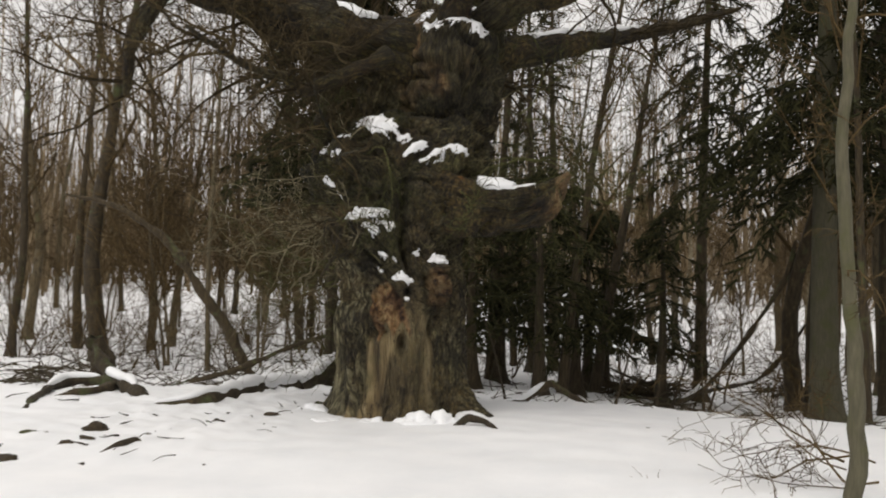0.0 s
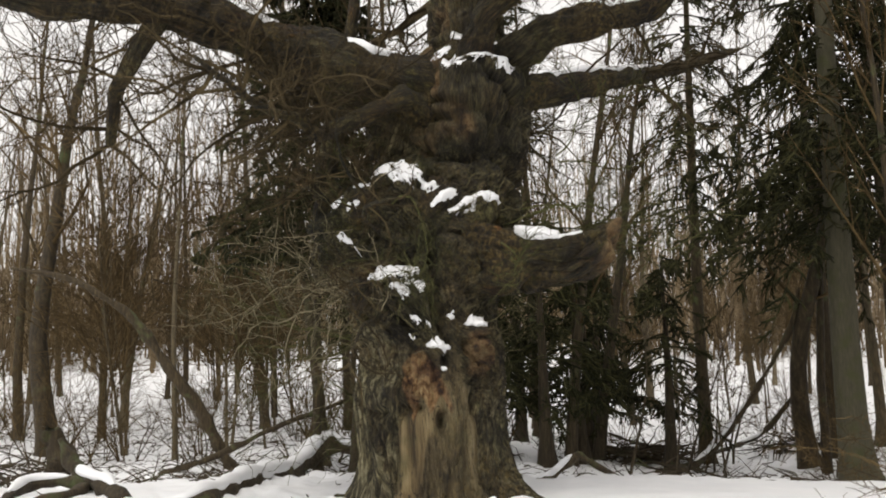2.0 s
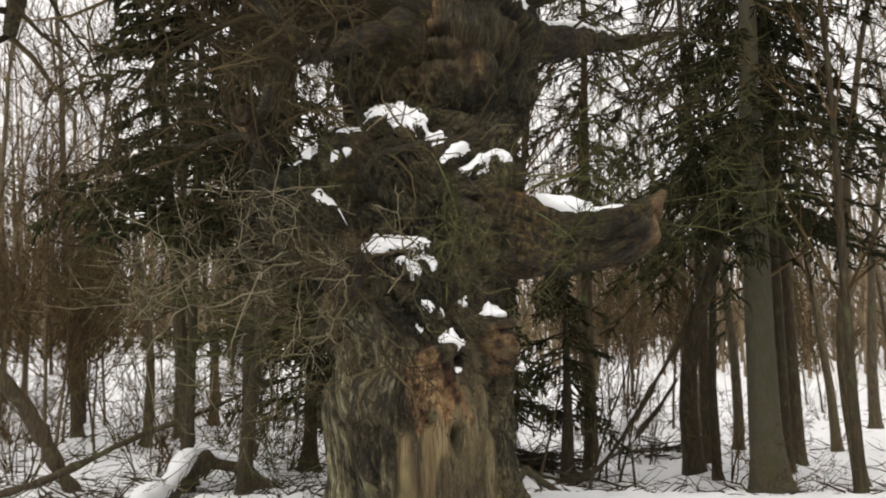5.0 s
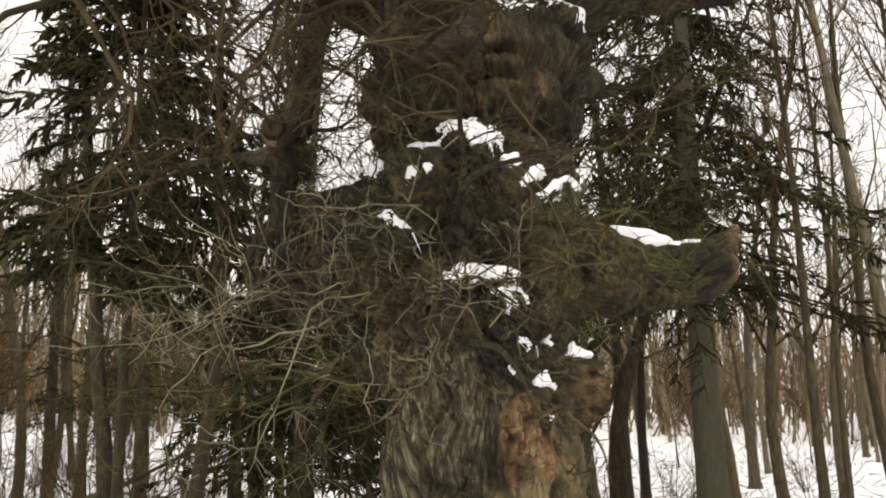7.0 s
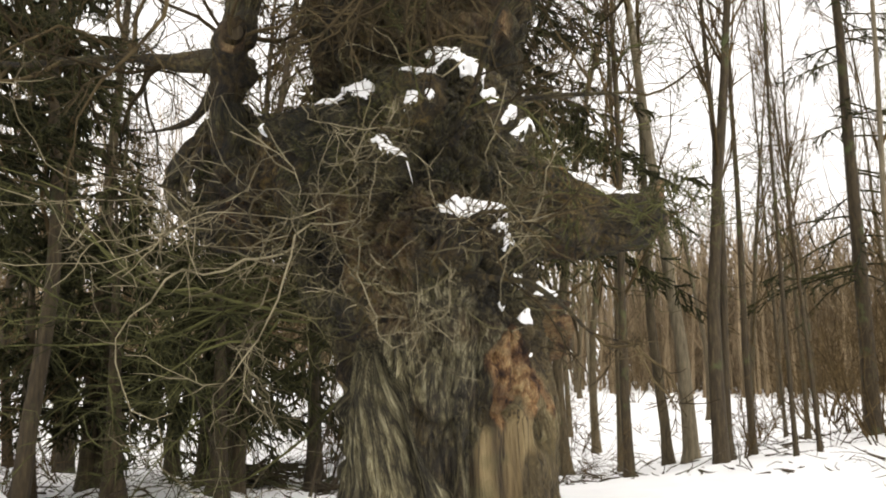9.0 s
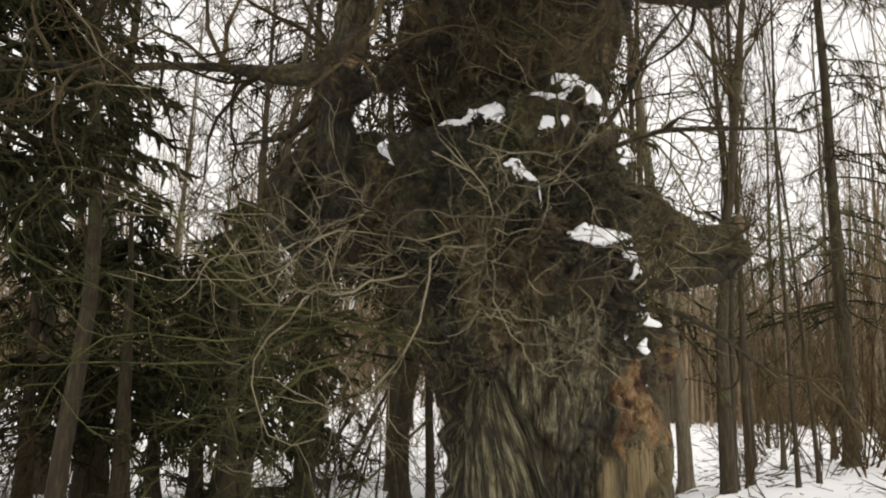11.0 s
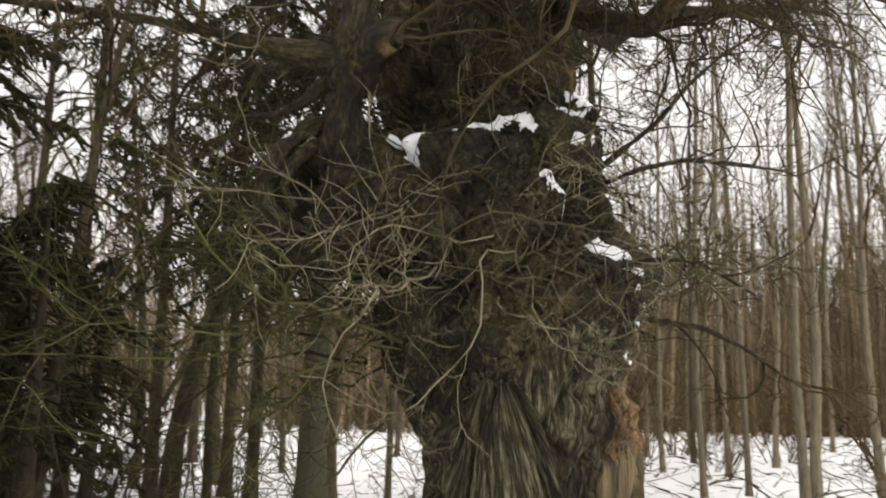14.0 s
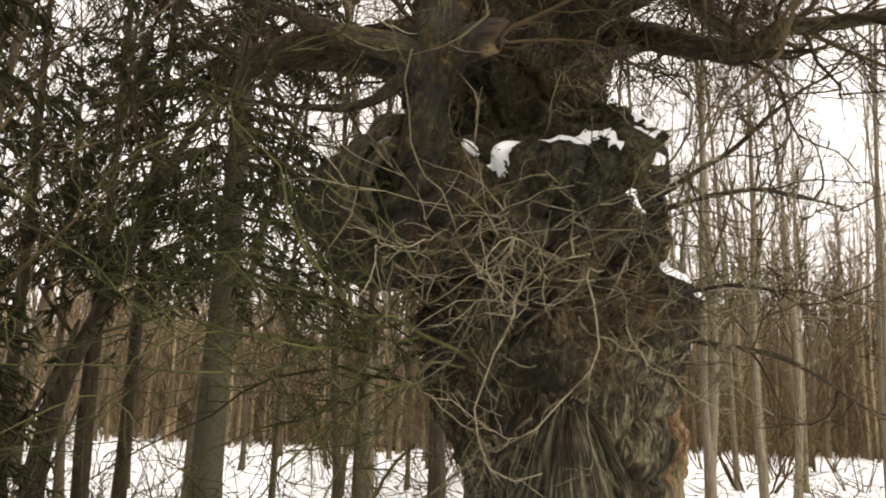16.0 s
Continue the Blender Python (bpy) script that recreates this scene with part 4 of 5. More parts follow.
def snow_patch(centre, wide, tall, slope, roll, thick, seed, holes=0.25, cling=False):
    """Snow clinging to the oak's real surface, with a ragged thin edge. slope: steepness of its bed; roll: how far it sinks to one side, in degrees."""
    c = Vector(centre)
    out = Vector((centre[0] - AX, centre[1] - AY, 0)).normalized()
    along = Vector((-out.y, out.x, 0))
    sl, ro = radians(slope), radians(roll)
    rise = Vector((0, 0, 1)) * math.sin(sl) - out * math.cos(sl)
    face = Vector((0, 0, 1)) * math.cos(sl) + out * math.sin(sl)
    A, B = along * math.cos(ro) + rise * math.sin(ro), rise * math.cos(ro) - along * math.sin(ro)
    step = max(0.010, (wide + tall) / 55)
    n, m = max(8, int(2.3 * wide / step)), max(8, int(2.3 * tall / step))
    top, low = {}, {}
    for i in range(n + 1):
        for j in range(m + 1):
            u, v = 2.3 * i / n - 1.15, 2.3 * j / m - 1.15
            p = c + A * (u * wide) + B * (v * tall)
            edge = 1 - (abs(u) ** 2.2 + abs(v) ** 2.2) + 0.55 * noise.noise(p * 6 + Vector((seed, 0, 0))) + 0.45 * noise.noise(p * 15 + Vector((0, seed, 0))) + 0.40 * noise.noise(p * 36 + Vector((0, 0, seed)))
            if edge < holes * 0.4:
                continue
            hit, nor, _, _ = OAK_BVH.ray_cast(p + face * 0.45, -face, 0.9)
            if hit is None or nor.z < (-0.97 if cling else -0.55):
                continue
            h = 0.7 * thick * min(1.0, 1.3 * math.sqrt(edge - holes * 0.4)) * (0.8 + 0.5 * noise.noise(p * 9))
            top[i, j] = hit + face * (h + 0.004)
            low[i, j] = hit - face * 0.03
    for _ in range(12 if cling else 3):
        soft = {}
        for (i, j), p in top.items():
            near = [top[k] for k in ((i + 1, j), (i - 1, j), (i, j + 1), (i, j - 1)) if k in top]
            mean = sum(near, Vector()) / len(near) if near else p
            soft[i, j] = p.lerp(mean, 0.5)
        top = {k: (v if (v - low[k]).dot(face) > 0.034 else low[k] + face * 0.034) for k, v in soft.items()}
    depth = {k: v.dot(face) for k, v in top.items()}
    cells = set()
    for i, j in top:
        four = ((i, j), (i + 1, j), (i, j + 1), (i + 1, j + 1))
        if all(k in top for k in four) and max(depth[k] for k in four) - min(depth[k] for k in four) < (0.12 if cling else 0.03) + 1.3 * step:
            cells.add((i, j))
    left = set(cells)
    while left:
        piece, todo = set(), [left.pop()]
        while todo:
            i, j = todo.pop()
            piece.add((i, j))
            for nb in ((i + 1, j), (i - 1, j), (i, j + 1), (i, j - 1)):
                if nb in left:
                    left.discard(nb)
                    todo.append(nb)
        if len(piece) < 9:
            continue
        vs, quads, index = [], [], {}

        def vert(key, co):
            if key not in index:
                index[key] = len(vs)
                vs.append(tuple(co))
            return index[key]

        for i, j in sorted(piece):
            k = [(i, j), (i + 1, j), (i + 1, j + 1), (i, j + 1)]
            quads.append([vert(("t", q), top[q]) for q in k])
            for (di, dj), e in (((0, -1), (0, 1)), ((1, 0), (1, 2)), ((0, 1), (2, 3)), ((-1, 0), (3, 0))):
                if (i + di, j + dj) not in piece:
                    p, q = k[e[0]], k[e[1]]
                    quads.append([vert(("t", q), top[q]), vert(("t", p), top[p]), vert(("l", p), low[p]), vert(("l", q), low[q])])
        tagged(part("snow_patch", Geo().add(np.array(vs), np.array(quads)), MAT_SNOW), "ragged patch of white snow lying on the oak", "snow", "snow on the oak")


SNOW_LEDGE = (
    ((-0.46, -0.58, 3.66), 0.28, 0.17, 50, 6, 0.035, 1.0), ((-0.16, -0.58, 3.52), 0.17, 0.055, 45, -25, 0.03, 2.0), ((-0.82, -0.52, 3.47), 0.20, 0.05, 40, 14, 0.03, 3.0),
    ((0.46, -0.50, 3.31), 0.34, 0.07, 40, -12, 0.035, 4.0), ((0.03, -0.60, 3.25), 0.18, 0.055, 40, 12, 0.03, 5.0), ((-1.06, -0.41, 2.91), 0.13, 0.045, 35, 0, 0.03, 6.0),
    ((-0.81, -0.47, 2.91), 0.08, 0.05, 35, -10, 0.03, 7.0), ((-1.15, -0.23, 3.37), 0.10, 0.09, 40, 20, 0.035, 8.0), ((-0.83, -0.62, 3.13), 0.05, 0.035, 40, 0, 0.025, 9.0),
)
SNOW_WEST = (
    ((-1.36, 0.56, 3.23), 0.15, 0.19, 80, 0, 0.05, 10.0), ((-1.24, 0.34, 3.35), 0.26, 0.05, 60, 3, 0.04, 28.0), ((-1.22, 0.18, 3.36), 0.28, 0.055, 35, 4, 0.045, 11.0), ((-1.16, -0.10, 3.36), 0.14, 0.06, 35, 12, 0.04, 12.0),
    ((-1.20, 0.82, 3.34), 0.06, 0.05, 55, -10, 0.03, 13.0), ((-1.0, -0.47, 3.09), 0.05, 0.035, 40, 0, 0.025, 14.0), ((-1.22, 1.30, 3.22), 0.07, 0.06, 60, 0, 0.04, 15.0),
)
SNOW_SHELF = (
    ((-0.52, -0.80, 2.50), 0.34, 0.14, 38, 7, 0.032, 16.0), ((-0.45, -0.95, 2.29), 0.12, 0.07, 50, -12, 0.035, 17.0), ((-0.25, -0.87, 2.29), 0.06, 0.045, 45, 10, 0.03, 18.0),
    ((0.36, -0.68, 1.95), 0.15, 0.11, 50, -10, 0.08, 19.0), ((0.08, -0.66, 2.01), 0.065, 0.065, 50, 0, 0.06, 20.0), ((-0.06, -0.83, 1.71), 0.15, 0.06, 45, 6, 0.07, 21.0),
    ((-0.30, -0.80, 1.80), 0.10, 0.04, 40, 6, 0.035, 22.0), ((-0.17, -0.86, 1.88), 0.035, 0.04, 45, 0, 0.03, 23.0), ((-0.01, -0.81, 1.46), 0.04, 0.035, 40, 0, 0.03, 24.0),
)
SNOW_BOSS = (
    ((0.40, -0.26, 5.03), 0.56, 0.24, 45, -12, 0.05, 25.0), ((0.02, -0.06, 5.18), 0.26, 0.11, 40, -14, 0.045, 26.0), ((0.74, -0.38, 4.92), 0.22, 0.14, 58, -20, 0.035, 27.0),
)
for c, wide, tall, slope, roll, thick, seed in SNOW_LEDGE + SNOW_WEST + SNOW_SHELF + SNOW_BOSS:
    snow_patch(c, wide, tall, slope, roll, thick, seed, 0.9 if seed == 27.0 else 0.6 if seed == 10.0 else 0.25, seed in (10.0, 28.0))


def snow_strip(P, R, lo, hi, seed, cover=0.8, thick=0.05, sides=7, name="snow_ridge", ragged=0.5, label="snow lying along the top of an oak limb", lift=1.0, lump=0.45):
    """Snow along the top of a limb: a cap that thins out at its edges and ends."""
    rng = np.random.default_rng(seed)
    n = len(P)
    i = np.linspace(lo * (n - 1), hi * (n - 1), 70)
    Q = np.stack([np.interp(i, np.arange(n), P[:, k]) for k in range(3)], -1)
    r = np.interp(i, np.arange(n), R)
    T = unit(np.gradient(Q, axis=0))
    side = unit(np.cross(T, [0, 0, 1.0]))
    up = np.cross(side, T)
    s = np.linspace(0, 1, 70)
    width = cover * np.sqrt(np.clip(np.sin(np.pi * s), 0, 1)) * (1 + ragged * wave3(Q[:, 0], Q[:, 1], Q[:, 2], seed, 9.0) * 0.5)
    width = np.clip(width, 0.03, 1.25)
    a = np.linspace(-1, 1, sides)[None] * width[:, None]
    over = thick * (1 - np.linspace(-1, 1, sides)[None] ** 2) * (1 + lump * wave3(Q[:, 0], Q[:, 1], Q[:, 2], seed + 9, 9.0) + 0.4 * lump * wave3(Q[:, 0], Q[:, 1], Q[:, 2], seed + 8, 40.0))[:, None] * np.clip(width[:, None] / cover, 0, 1.2) * (1 + 0.3 * rng.normal(size=(70, 1)).cumsum(0) * 0.1)
    rad = r[:, None] * 1.04 * lift + over
    top = Q[:, None] + rad[..., None] * (np.sin(a)[..., None] * side[:, None] + np.cos(a)[..., None] * up[:, None])
    under = Q[:, None] + (0.7 * r[:, None])[..., None] * (np.sin(a)[..., None] * side[:, None] + np.cos(a)[..., None] * up[:, None])
    idx = np.arange(70 * sides).reshape(70, sides)
    q = np.stack([idx[:-1, :-1], idx[:-1, 1:], idx[1:, 1:], idx[1:, :-1]], -1).reshape(-1, 4)
    m = 70 * sides
    e0 = np.stack([idx[1:, 0], idx[1:, 0] + m, idx[:-1, 0] + m, idx[:-1, 0]], -1)
    e1 = np.stack([idx[:-1, -1], idx[:-1, -1] + m, idx[1:, -1] + m, idx[1:, -1]], -1)
    g = Geo().add(np.concatenate([top.reshape(-1, 3), under.reshape(-1, 3)]), np.concatenate([q, e0, e1]))
    return tagged(part(name, g, MAT_SNOW), label, "snow", "snow on the oak")


snow_strip(wlP, wlR, 0.10, 0.27, 701, 0.7, 0.06)
snow_strip(wlP, wlR, 0.42, 0.75, 702, 0.7, 0.05)
snow_strip(eP, eR, 0.20, 0.62, 703, 0.7, 0.04)
snow_strip(e2P, e2R, 0.25, 0.75, 704, 0.7, 0.05)
snow_strip(stP, stR, 0.20, 0.76, 705, 0.95, 0.055, ragged=0.9)

# ---- trees of the wood ----


def base_flare(g, P, R, sides, flare, rng):
    """A trunk whose foot spreads into a few uneven roots."""
    k = np.concatenate([np.array([0, 0.06, 0.12, 0.19, 0.26, 0.34, 0.45, 0.62, 0.8]), np.arange(1, P.shape[1])])
    Q = np.stack([np.interp(k, np.arange(P.shape[1]), P[0, :, c]) for c in range(3)], -1)[None]
    r = np.interp(k, np.arange(P.shape[1]), R[0])
    n = len(g.v)
    tubes(g, Q, r[None], sides, 0.025, rng)
    v = g.v[n].reshape(-1, 3)
    mid = np.repeat(Q[0], sides, 0)
    a = np.tile(np.arange(sides) * 2 * np.pi / sides, len(k))
    roots = 0.35 + 0.65 * np.clip(np.cos(3 * a + rng.uniform(0, 6.28)) + 0.6 * np.cos(2 * a + rng.uniform(0, 6.28)), 0, 1.5)
    low = np.exp(-np.maximum(v[:, 2:] + 0.05, 0) / (1.1 * float(R[0, 0]) + 0.06))
    g.v[n] = mid + (v - mid) * np.concatenate([1 + flare * low * roots[:, None]] * 2 + [1 + 0 * low], 1)


def leafless_tree(seed, height=13.0, r=0.13, lean=0.02, branches=26, low=0.22, up=0.9):
    rng = np.random.default_rng(seed)
    gt, gc = Geo(), Geo()
    P = grow([[0, 0, -0.25]], [[lean * rng.normal(), lean * rng.normal(), 1]], height, 16, 0.035, 0.06, rng)
    base_flare(gt, P, taper(r, 0.12 * r, 16, 1, 0.8), 10, 0.55, rng)
    a, w, f = shoots(P, branches, low, 0.98, 0.95, rng)
    w = w + np.array([0, 0, up * 0.5])
    L = (1 - f) * 0.30 * height + 0.9
    P1 = grow(a, w, L * rng.uniform(0.6, 1.1, len(a)), 5, 0.16, 0.06, rng)
    tubes(gc, P1, taper(r * 0.34 * (1.15 - f), 0.006, 5, len(a)), 3, cap=False)
    a, w, f2 = shoots(P1, 5, 0.15, 1.0, 0.85, rng)
    L2 = np.repeat(L, 5) * 0.46
    P2 = grow(a, w + np.array([0, 0, 0.2]), L2 * rng.uniform(0.5, 1.1, len(a)), 3, 0.24, 0.05, rng)
    tubes(gc, P2, taper(0.012, 0.005, 3, len(a)), 3, cap=False)
    a, w, f3 = shoots(P2, 2, 0.2, 1.0, 0.8, rng)
    P3 = grow(a, w + np.array([0, 0, 0.2]), 0.55 * rng.uniform(0.5, 1.2, len(a)), 2, 0.2, 0.04, rng)
    tubes(gc, P3, taper(0.0075, 0.0045, 2, len(a)), 3, cap=False)
    return gt.mesh("trunk"), gc.mesh("crown")


def conifer(seed, height=16.0, r=0.16, first=1.2, reach=2.2, branches=74, droop=-0.07, crowd=1.2, sub=18, thick=1.0):
    rng = np.random.default_rng(seed)
    gt, gc = Geo(), Geo()
    P = grow([[0, 0, -0.3]], [[0, 0, 1]], height, 14, 0.008, 0.05, rng)
    base_flare(gt, P, taper(r, 0.02, 14, 1, 0.9), 18, 0.85, rng)
    z = first + (height - first) * np.sort(rng.uniform(0, 1, branches)) ** crowd
    a = rng.uniform(0, 6.28, branches)
    L = reach * (1 - (z - first) / (height - first)) ** 0.8 * rng.uniform(0.6, 1.1, branches) + 0.35
    st = np.stack([0 * z, 0 * z, z], -1)
    w = np.stack([np.cos(a), np.sin(a), rng.uniform(-0.3, 0.1, branches)], -1)
    P1 = grow(st, w, L, 8, 0.06, droop, rng)
    tubes(gc, P1, taper(0.022, 0.006, 8, branches), 4, cap=False)
    a1, w1, f = shoots(P1, sub, 0.15, 1.0, 1.0, rng)
    w1 = w1 * np.array([1, 1, 0.35]) + np.array([0, 0, -0.25])
    P2 = grow(a1, w1, (0.18 + 0.30 * np.repeat(L, sub) / reach * (1.1 - f)) * rng.uniform(0.6, 1.3, len(a1)), 3, 0.12, -0.12, rng)
    tubes(gc, P2, taper(0.018 * thick, 0.008 * thick, 3, len(a1)), 3, cap=False)
    a2, w2, f = shoots(P2, 3, 0.1, 1.0, 0.7, rng)
    P3 = grow(a2, w2 + np.array([0, 0, -0.2]), 0.13 * rng.uniform(0.6, 1.4, len(a2)), 2, 0.1, -0.1, rng)
    tubes(gc, P3, taper(0.013 * thick, 0.006 * thick, 2, len(a2)), 3, cap=False)
    return gt.mesh("trunk"), gc.mesh("crown")


def shrub(seed, height=2.2, stems=9):
    rng = np.random.default_rng(seed)
    g = Geo()
    a = rng.uniform(0, 6.28, stems)
    st = np.stack([0.15 * np.cos(a), 0.15 * np.sin(a), -0.1 + 0 * a], -1)
    w = np.stack([0.45 * np.cos(a), 0.45 * np.sin(a), 1 + 0 * a], -1)
    P = grow(st, w, height * rng.uniform(0.6, 1.1, stems), 8, 0.13, 0.0, rng)
    tubes(g, P, taper(0.014, 0.004, 8, stems), 4, cap=False)
    q, w, f = shoots(P, 6, 0.2, 1, 0.8, rng)
    P2 = grow(q, w, 0.32 * height * rng.uniform(0.5, 1.1, len(q)), 5, 0.2, 0.03, rng)
    tubes(g, P2, taper(0.006, 0.003, 5, len(q)), 3, cap=False)
    q, w, f = shoots(P2, 3, 0.2, 1, 0.8, rng)
    P3 = grow(q, w, 0.14 * height * rng.uniform(0.5, 1.1, len(q)), 2, 0.2, 0.03, rng)
    tubes(g, P3, taper(0.004, 0.0025, 2, len(q)), 3, cap=False)
    return g.mesh("shrub")


LEAFLESS = [leafless_tree(800 + k, h, 0.13, 0.02, b, lo) for k, (h, b, lo) in enumerate(((14, 20, 0.28), (12, 21, 0.22), (15, 18, 0.38), (11, 23, 0.18), (13, 21, 0.26), (16, 18, 0.42)))]
SPRUCES = [conifer(850 + k, h, 0.16, f, rch, n, sub=9) for k, (h, f, rch, n) in enumerate(((15, 2.0, 1.8, 80), (13, 1.0, 1.6, 84), (17, 2.8, 2.0, 80)))]
THICKET = [leafless_tree(870 + k, h, 0.045, 0.06, b, lo, 0.6) for k, (h, b, lo) in enumerate(((6.5, 44, 0.24), (5.5, 44, 0.26), (7.5, 46, 0.22)))]
SHRUBS = [shrub(880 + k, h, n) for k, (h, n) in enumerate(((2.0, 9), (2.8, 8), (1.5, 10), (3.4, 7)))]


def stand(name, meshes, mats, x, y, s=1.0, turn=0.0, thin=1.0, label="", category="tree", group="", tilt=(0, 0)):
    z = float(ground_z(x, y))
    ob = tagged(new(name), label, category, group)
    ob.matrix_basis = pose(x, y, z, tilt[0], tilt[1], turn) @ Matrix.Diagonal((s * thin, s * thin, s, 1))
    for me, mat in zip(meshes, mats):
        part(me.name.split(".")[0], me, mat, ob)
    return ob


def tree(kind, x, y, r, seed, pale=False, dark=False, tilt=(0, 0)):
    rng = np.random.default_rng(seed)
    bark = MAT_PALE if pale else MAT_DARK if dark else MAT_BARK
    text = "slender leafless tree with pale bark in the snow" if pale else "slender leafless tree with dark bark in the snow"
    t, c = LEAFLESS[kind % len(LEAFLESS)]
    if pale or dark:
        t = t.copy()
        t.materials.clear()
    s = rng.uniform(0.9, 1.15)
    stand("leafless_tree", (t, c), (bark, MAT_TWIG), x, y, s, rng.uniform(0, 360), r / 0.13 / s, text, "tree", "leafless trees of the wood", tilt)


# trees that can be told apart
TREES_NORTH = (
    (-8.3, 10.4, 0.26, 0, 1), (-13.9, 18.0, 0.20, 0, 0), (-8.7, 15.3, 0.13, 0, 0), (-8.5, 16.6, 0.15, 0, 0),
    (-2.6, 13.7, 0.13, 0, 0), (-1.85, 6.9, 0.13, 0, 1), (-5.0, 8.4, 0.066, 0, 0), (-1.2, 5.1, 0.115, 0, 1),
    (9.5, 23.2, 0.2, 0, 0), (10.9, 24.4, 0.1, 0, 0), (8.39, 8.37, 0.29, 0, 1), (8.3, 7.5, 0.13, 0, 1),
    (11.8, 11.5, 0.19, 0, 0), (14.0, 10.5, 0.17, 0, 0), (18.9, 14.2, 0.24, 0, 0), (13.7, 15.9, 0.2, 0, 0),
)
TREES_NORTH_EAST = (
    (10.2, 5.7, 0.18, 0, 0), (9.6, 2.6, 0.18, 1, 0), (9.8, 3.2, 0.135, 0, 0), (14.3, 7.5, 0.16, 0, 0),
    (9.4, 1.4, 0.09, 0, 1), (15.7, 4.0, 0.11, 0, 0), (23.4, 8.6, 0.14, 0, 0), (16.9, 10.0, 0.12, 0, 0),
    (7.7, 1.2, 0.13, 0, 1), (8.05, 1.25, 0.10, 0, 1), (8.6, 0.4, 0.055, 0, 1), (9.1, 0.2, 0.055, 0, 1),
    (7.2, -1.6, 0.055, 1, 0), (7.8, -2.3, 0.055, 1, 0), (16.6, 1.6, 0.09, 0, 0), (21.9, 2.1, 0.11, 0, 0),
)
TREES_EAST = (
    (10.5, 4.6, 0.096, 0, 0), (7.15, 2.5, 0.09, 0, 1), (16.9, 3.6, 0.065, 0, 0), (6.9, -3.0, 0.08, 1, 0),
    (8.0, -3.3, 0.10, 1, 0), (8.6, -4.4, 0.11, 1, 0), (12.9, -5.2, 0.095, 1, 0), (16.2, -6.9, 0.127, 1, 0),
    (10.7, -5.7, 0.11, 1, 0), (2.1, 17.9, 0.1, 0, 0), (4.4, 20.4, 0.13, 0, 0), (-7.1, 27.8, 0.13, 0, 0),
    (-18.0, 29.0, 0.15, 0, 0), (2.9, 7.0, 0.13, 0, 1), (3.9, 8.9, 0.15, 0, 1), (11.5, -2.2, 0.09, 1, 0),
)
TREES_BEYOND = (
    (12.6, -0.9, 0.08, 1, 0), (14.8, -3.4, 0.10, 1, 0), (15.5, -1.6, 0.09, 0, 0), (13.2, -6.8, 0.09, 1, 0),
    (17.5, -4.6, 0.12, 0, 0), (11.0, -7.6, 0.10, 1, 0), (18.0, -0.4, 0.10, 1, 0), (14.4, 2.2, 0.08, 0, 0),
    (9.6, -7.0, 0.07, 1, 0),
)
NEAR_TREES = TREES_NORTH + TREES_NORTH_EAST + TREES_EAST + TREES_BEYOND
for k, (x, y, r, pale, dark) in enumerate(NEAR_TREES):
    tree(k, x, y, r * (0.8 if x > 8 else 1.0), 1000 + k, bool(pale), bool(dark), (float(RNG.normal(0, 1.2)), float(RNG.normal(0, 1.2))))

# the wood beyond
rng = np.random.default_rng(77)
taken = [(t[0], t[1]) for t in NEAR_TREES]
placed = 0
while placed < 90:
    a = radians(rng.uniform(-48, 128))
    d = rng.uniform(14, 46) if a < radians(22) else rng.uniform(17 if a > radians(88) else 26, 50)
    x, y = d * math.sin(a), d * math.cos(a)
    if (1.14 < a < 1.40 and d > 16 and rng.uniform() < 0.6) or min((x - u) ** 2 + (y - v) ** 2 for u, v in taken) < 1.6 ** 2 or (x < 6.5 and y < 12 and x > -6) or (x < -3 and y < 12):
        continue
    taken.append((x, y))
    tree(int(rng.integers(6)), x, y, rng.uniform(0.07, 0.17), 2000 + placed, rng.uniform() < (0.45 if y < 4 else 0.12), rng.uniform() < 0.35, (rng.normal(0, 1.5), rng.normal(0, 1.5)))
    placed += 1

# spruces: the tall one with a clean stem, and the dark stand behind the oak
tall = conifer(860, 19.0, 0.29, 4.7, 3.7, 190, -0.10, 1.35, 22, 1.6)
slim = conifer(863, 10.5, 0.085, 3.9, 2.3, 150, -0.05, 1.15, 22, 2.0)
tall_dark = conifer(861, 17.0, 0.2, 5.6, 2.8, 98, -0.10, 1.3, 16, 1.4)
stand("spruce_tree", slim, (MAT_DARK, MAT_NEEDLE), -1.9, 6.0, 1.0, 10, 1.0, "slim dark spruce with level needled boughs", "tree")
stand("spruce_tree", tall, (MAT_SPRUCE, MAT_NEEDLE), 7.6, 5.05, 1.0, 40, 1.0, "tall spruce with a smooth grey-green stem and drooping boughs", "tree")
for x, y, turn, s in ((6.5, 9.4, 130, 1.0), (9.6, 9.6, 250, 1.0), (9.9, 7.4, 20, 0.95), (11.4, 8.8, 310, 1.0)):
    stand("spruce_tree", tall_dark, (MAT_DARK, MAT_NEEDLE), x, y, s, turn, 0.8, "tall dark spruce with drooping needled boughs", "tree", "dark spruces behind the oak")
STAND = ((1.5, 9.0, 0), (2.8, 12.5, 1), (-0.4, 12.8, 2), (3.6, 14.5, 2), (-1.8, 16.0, 2), (13.5, 0.6, 2))
YOUNG = ((2.4, 6.7), (3.8, 9.2), (3.3, 7.7), (4.6, 11.6), (1.0, 7.2), (1.7, 8.8), (5.2, 7.9), (0.3, 8.4))
low_spruce = [conifer(853 + k, h, 0.165, f, 1.7, 46, -0.09, 1.0, 11, 1.5) for k, (h, f) in enumerate(((5.0, 1.45), (4.4, 1.05)))]
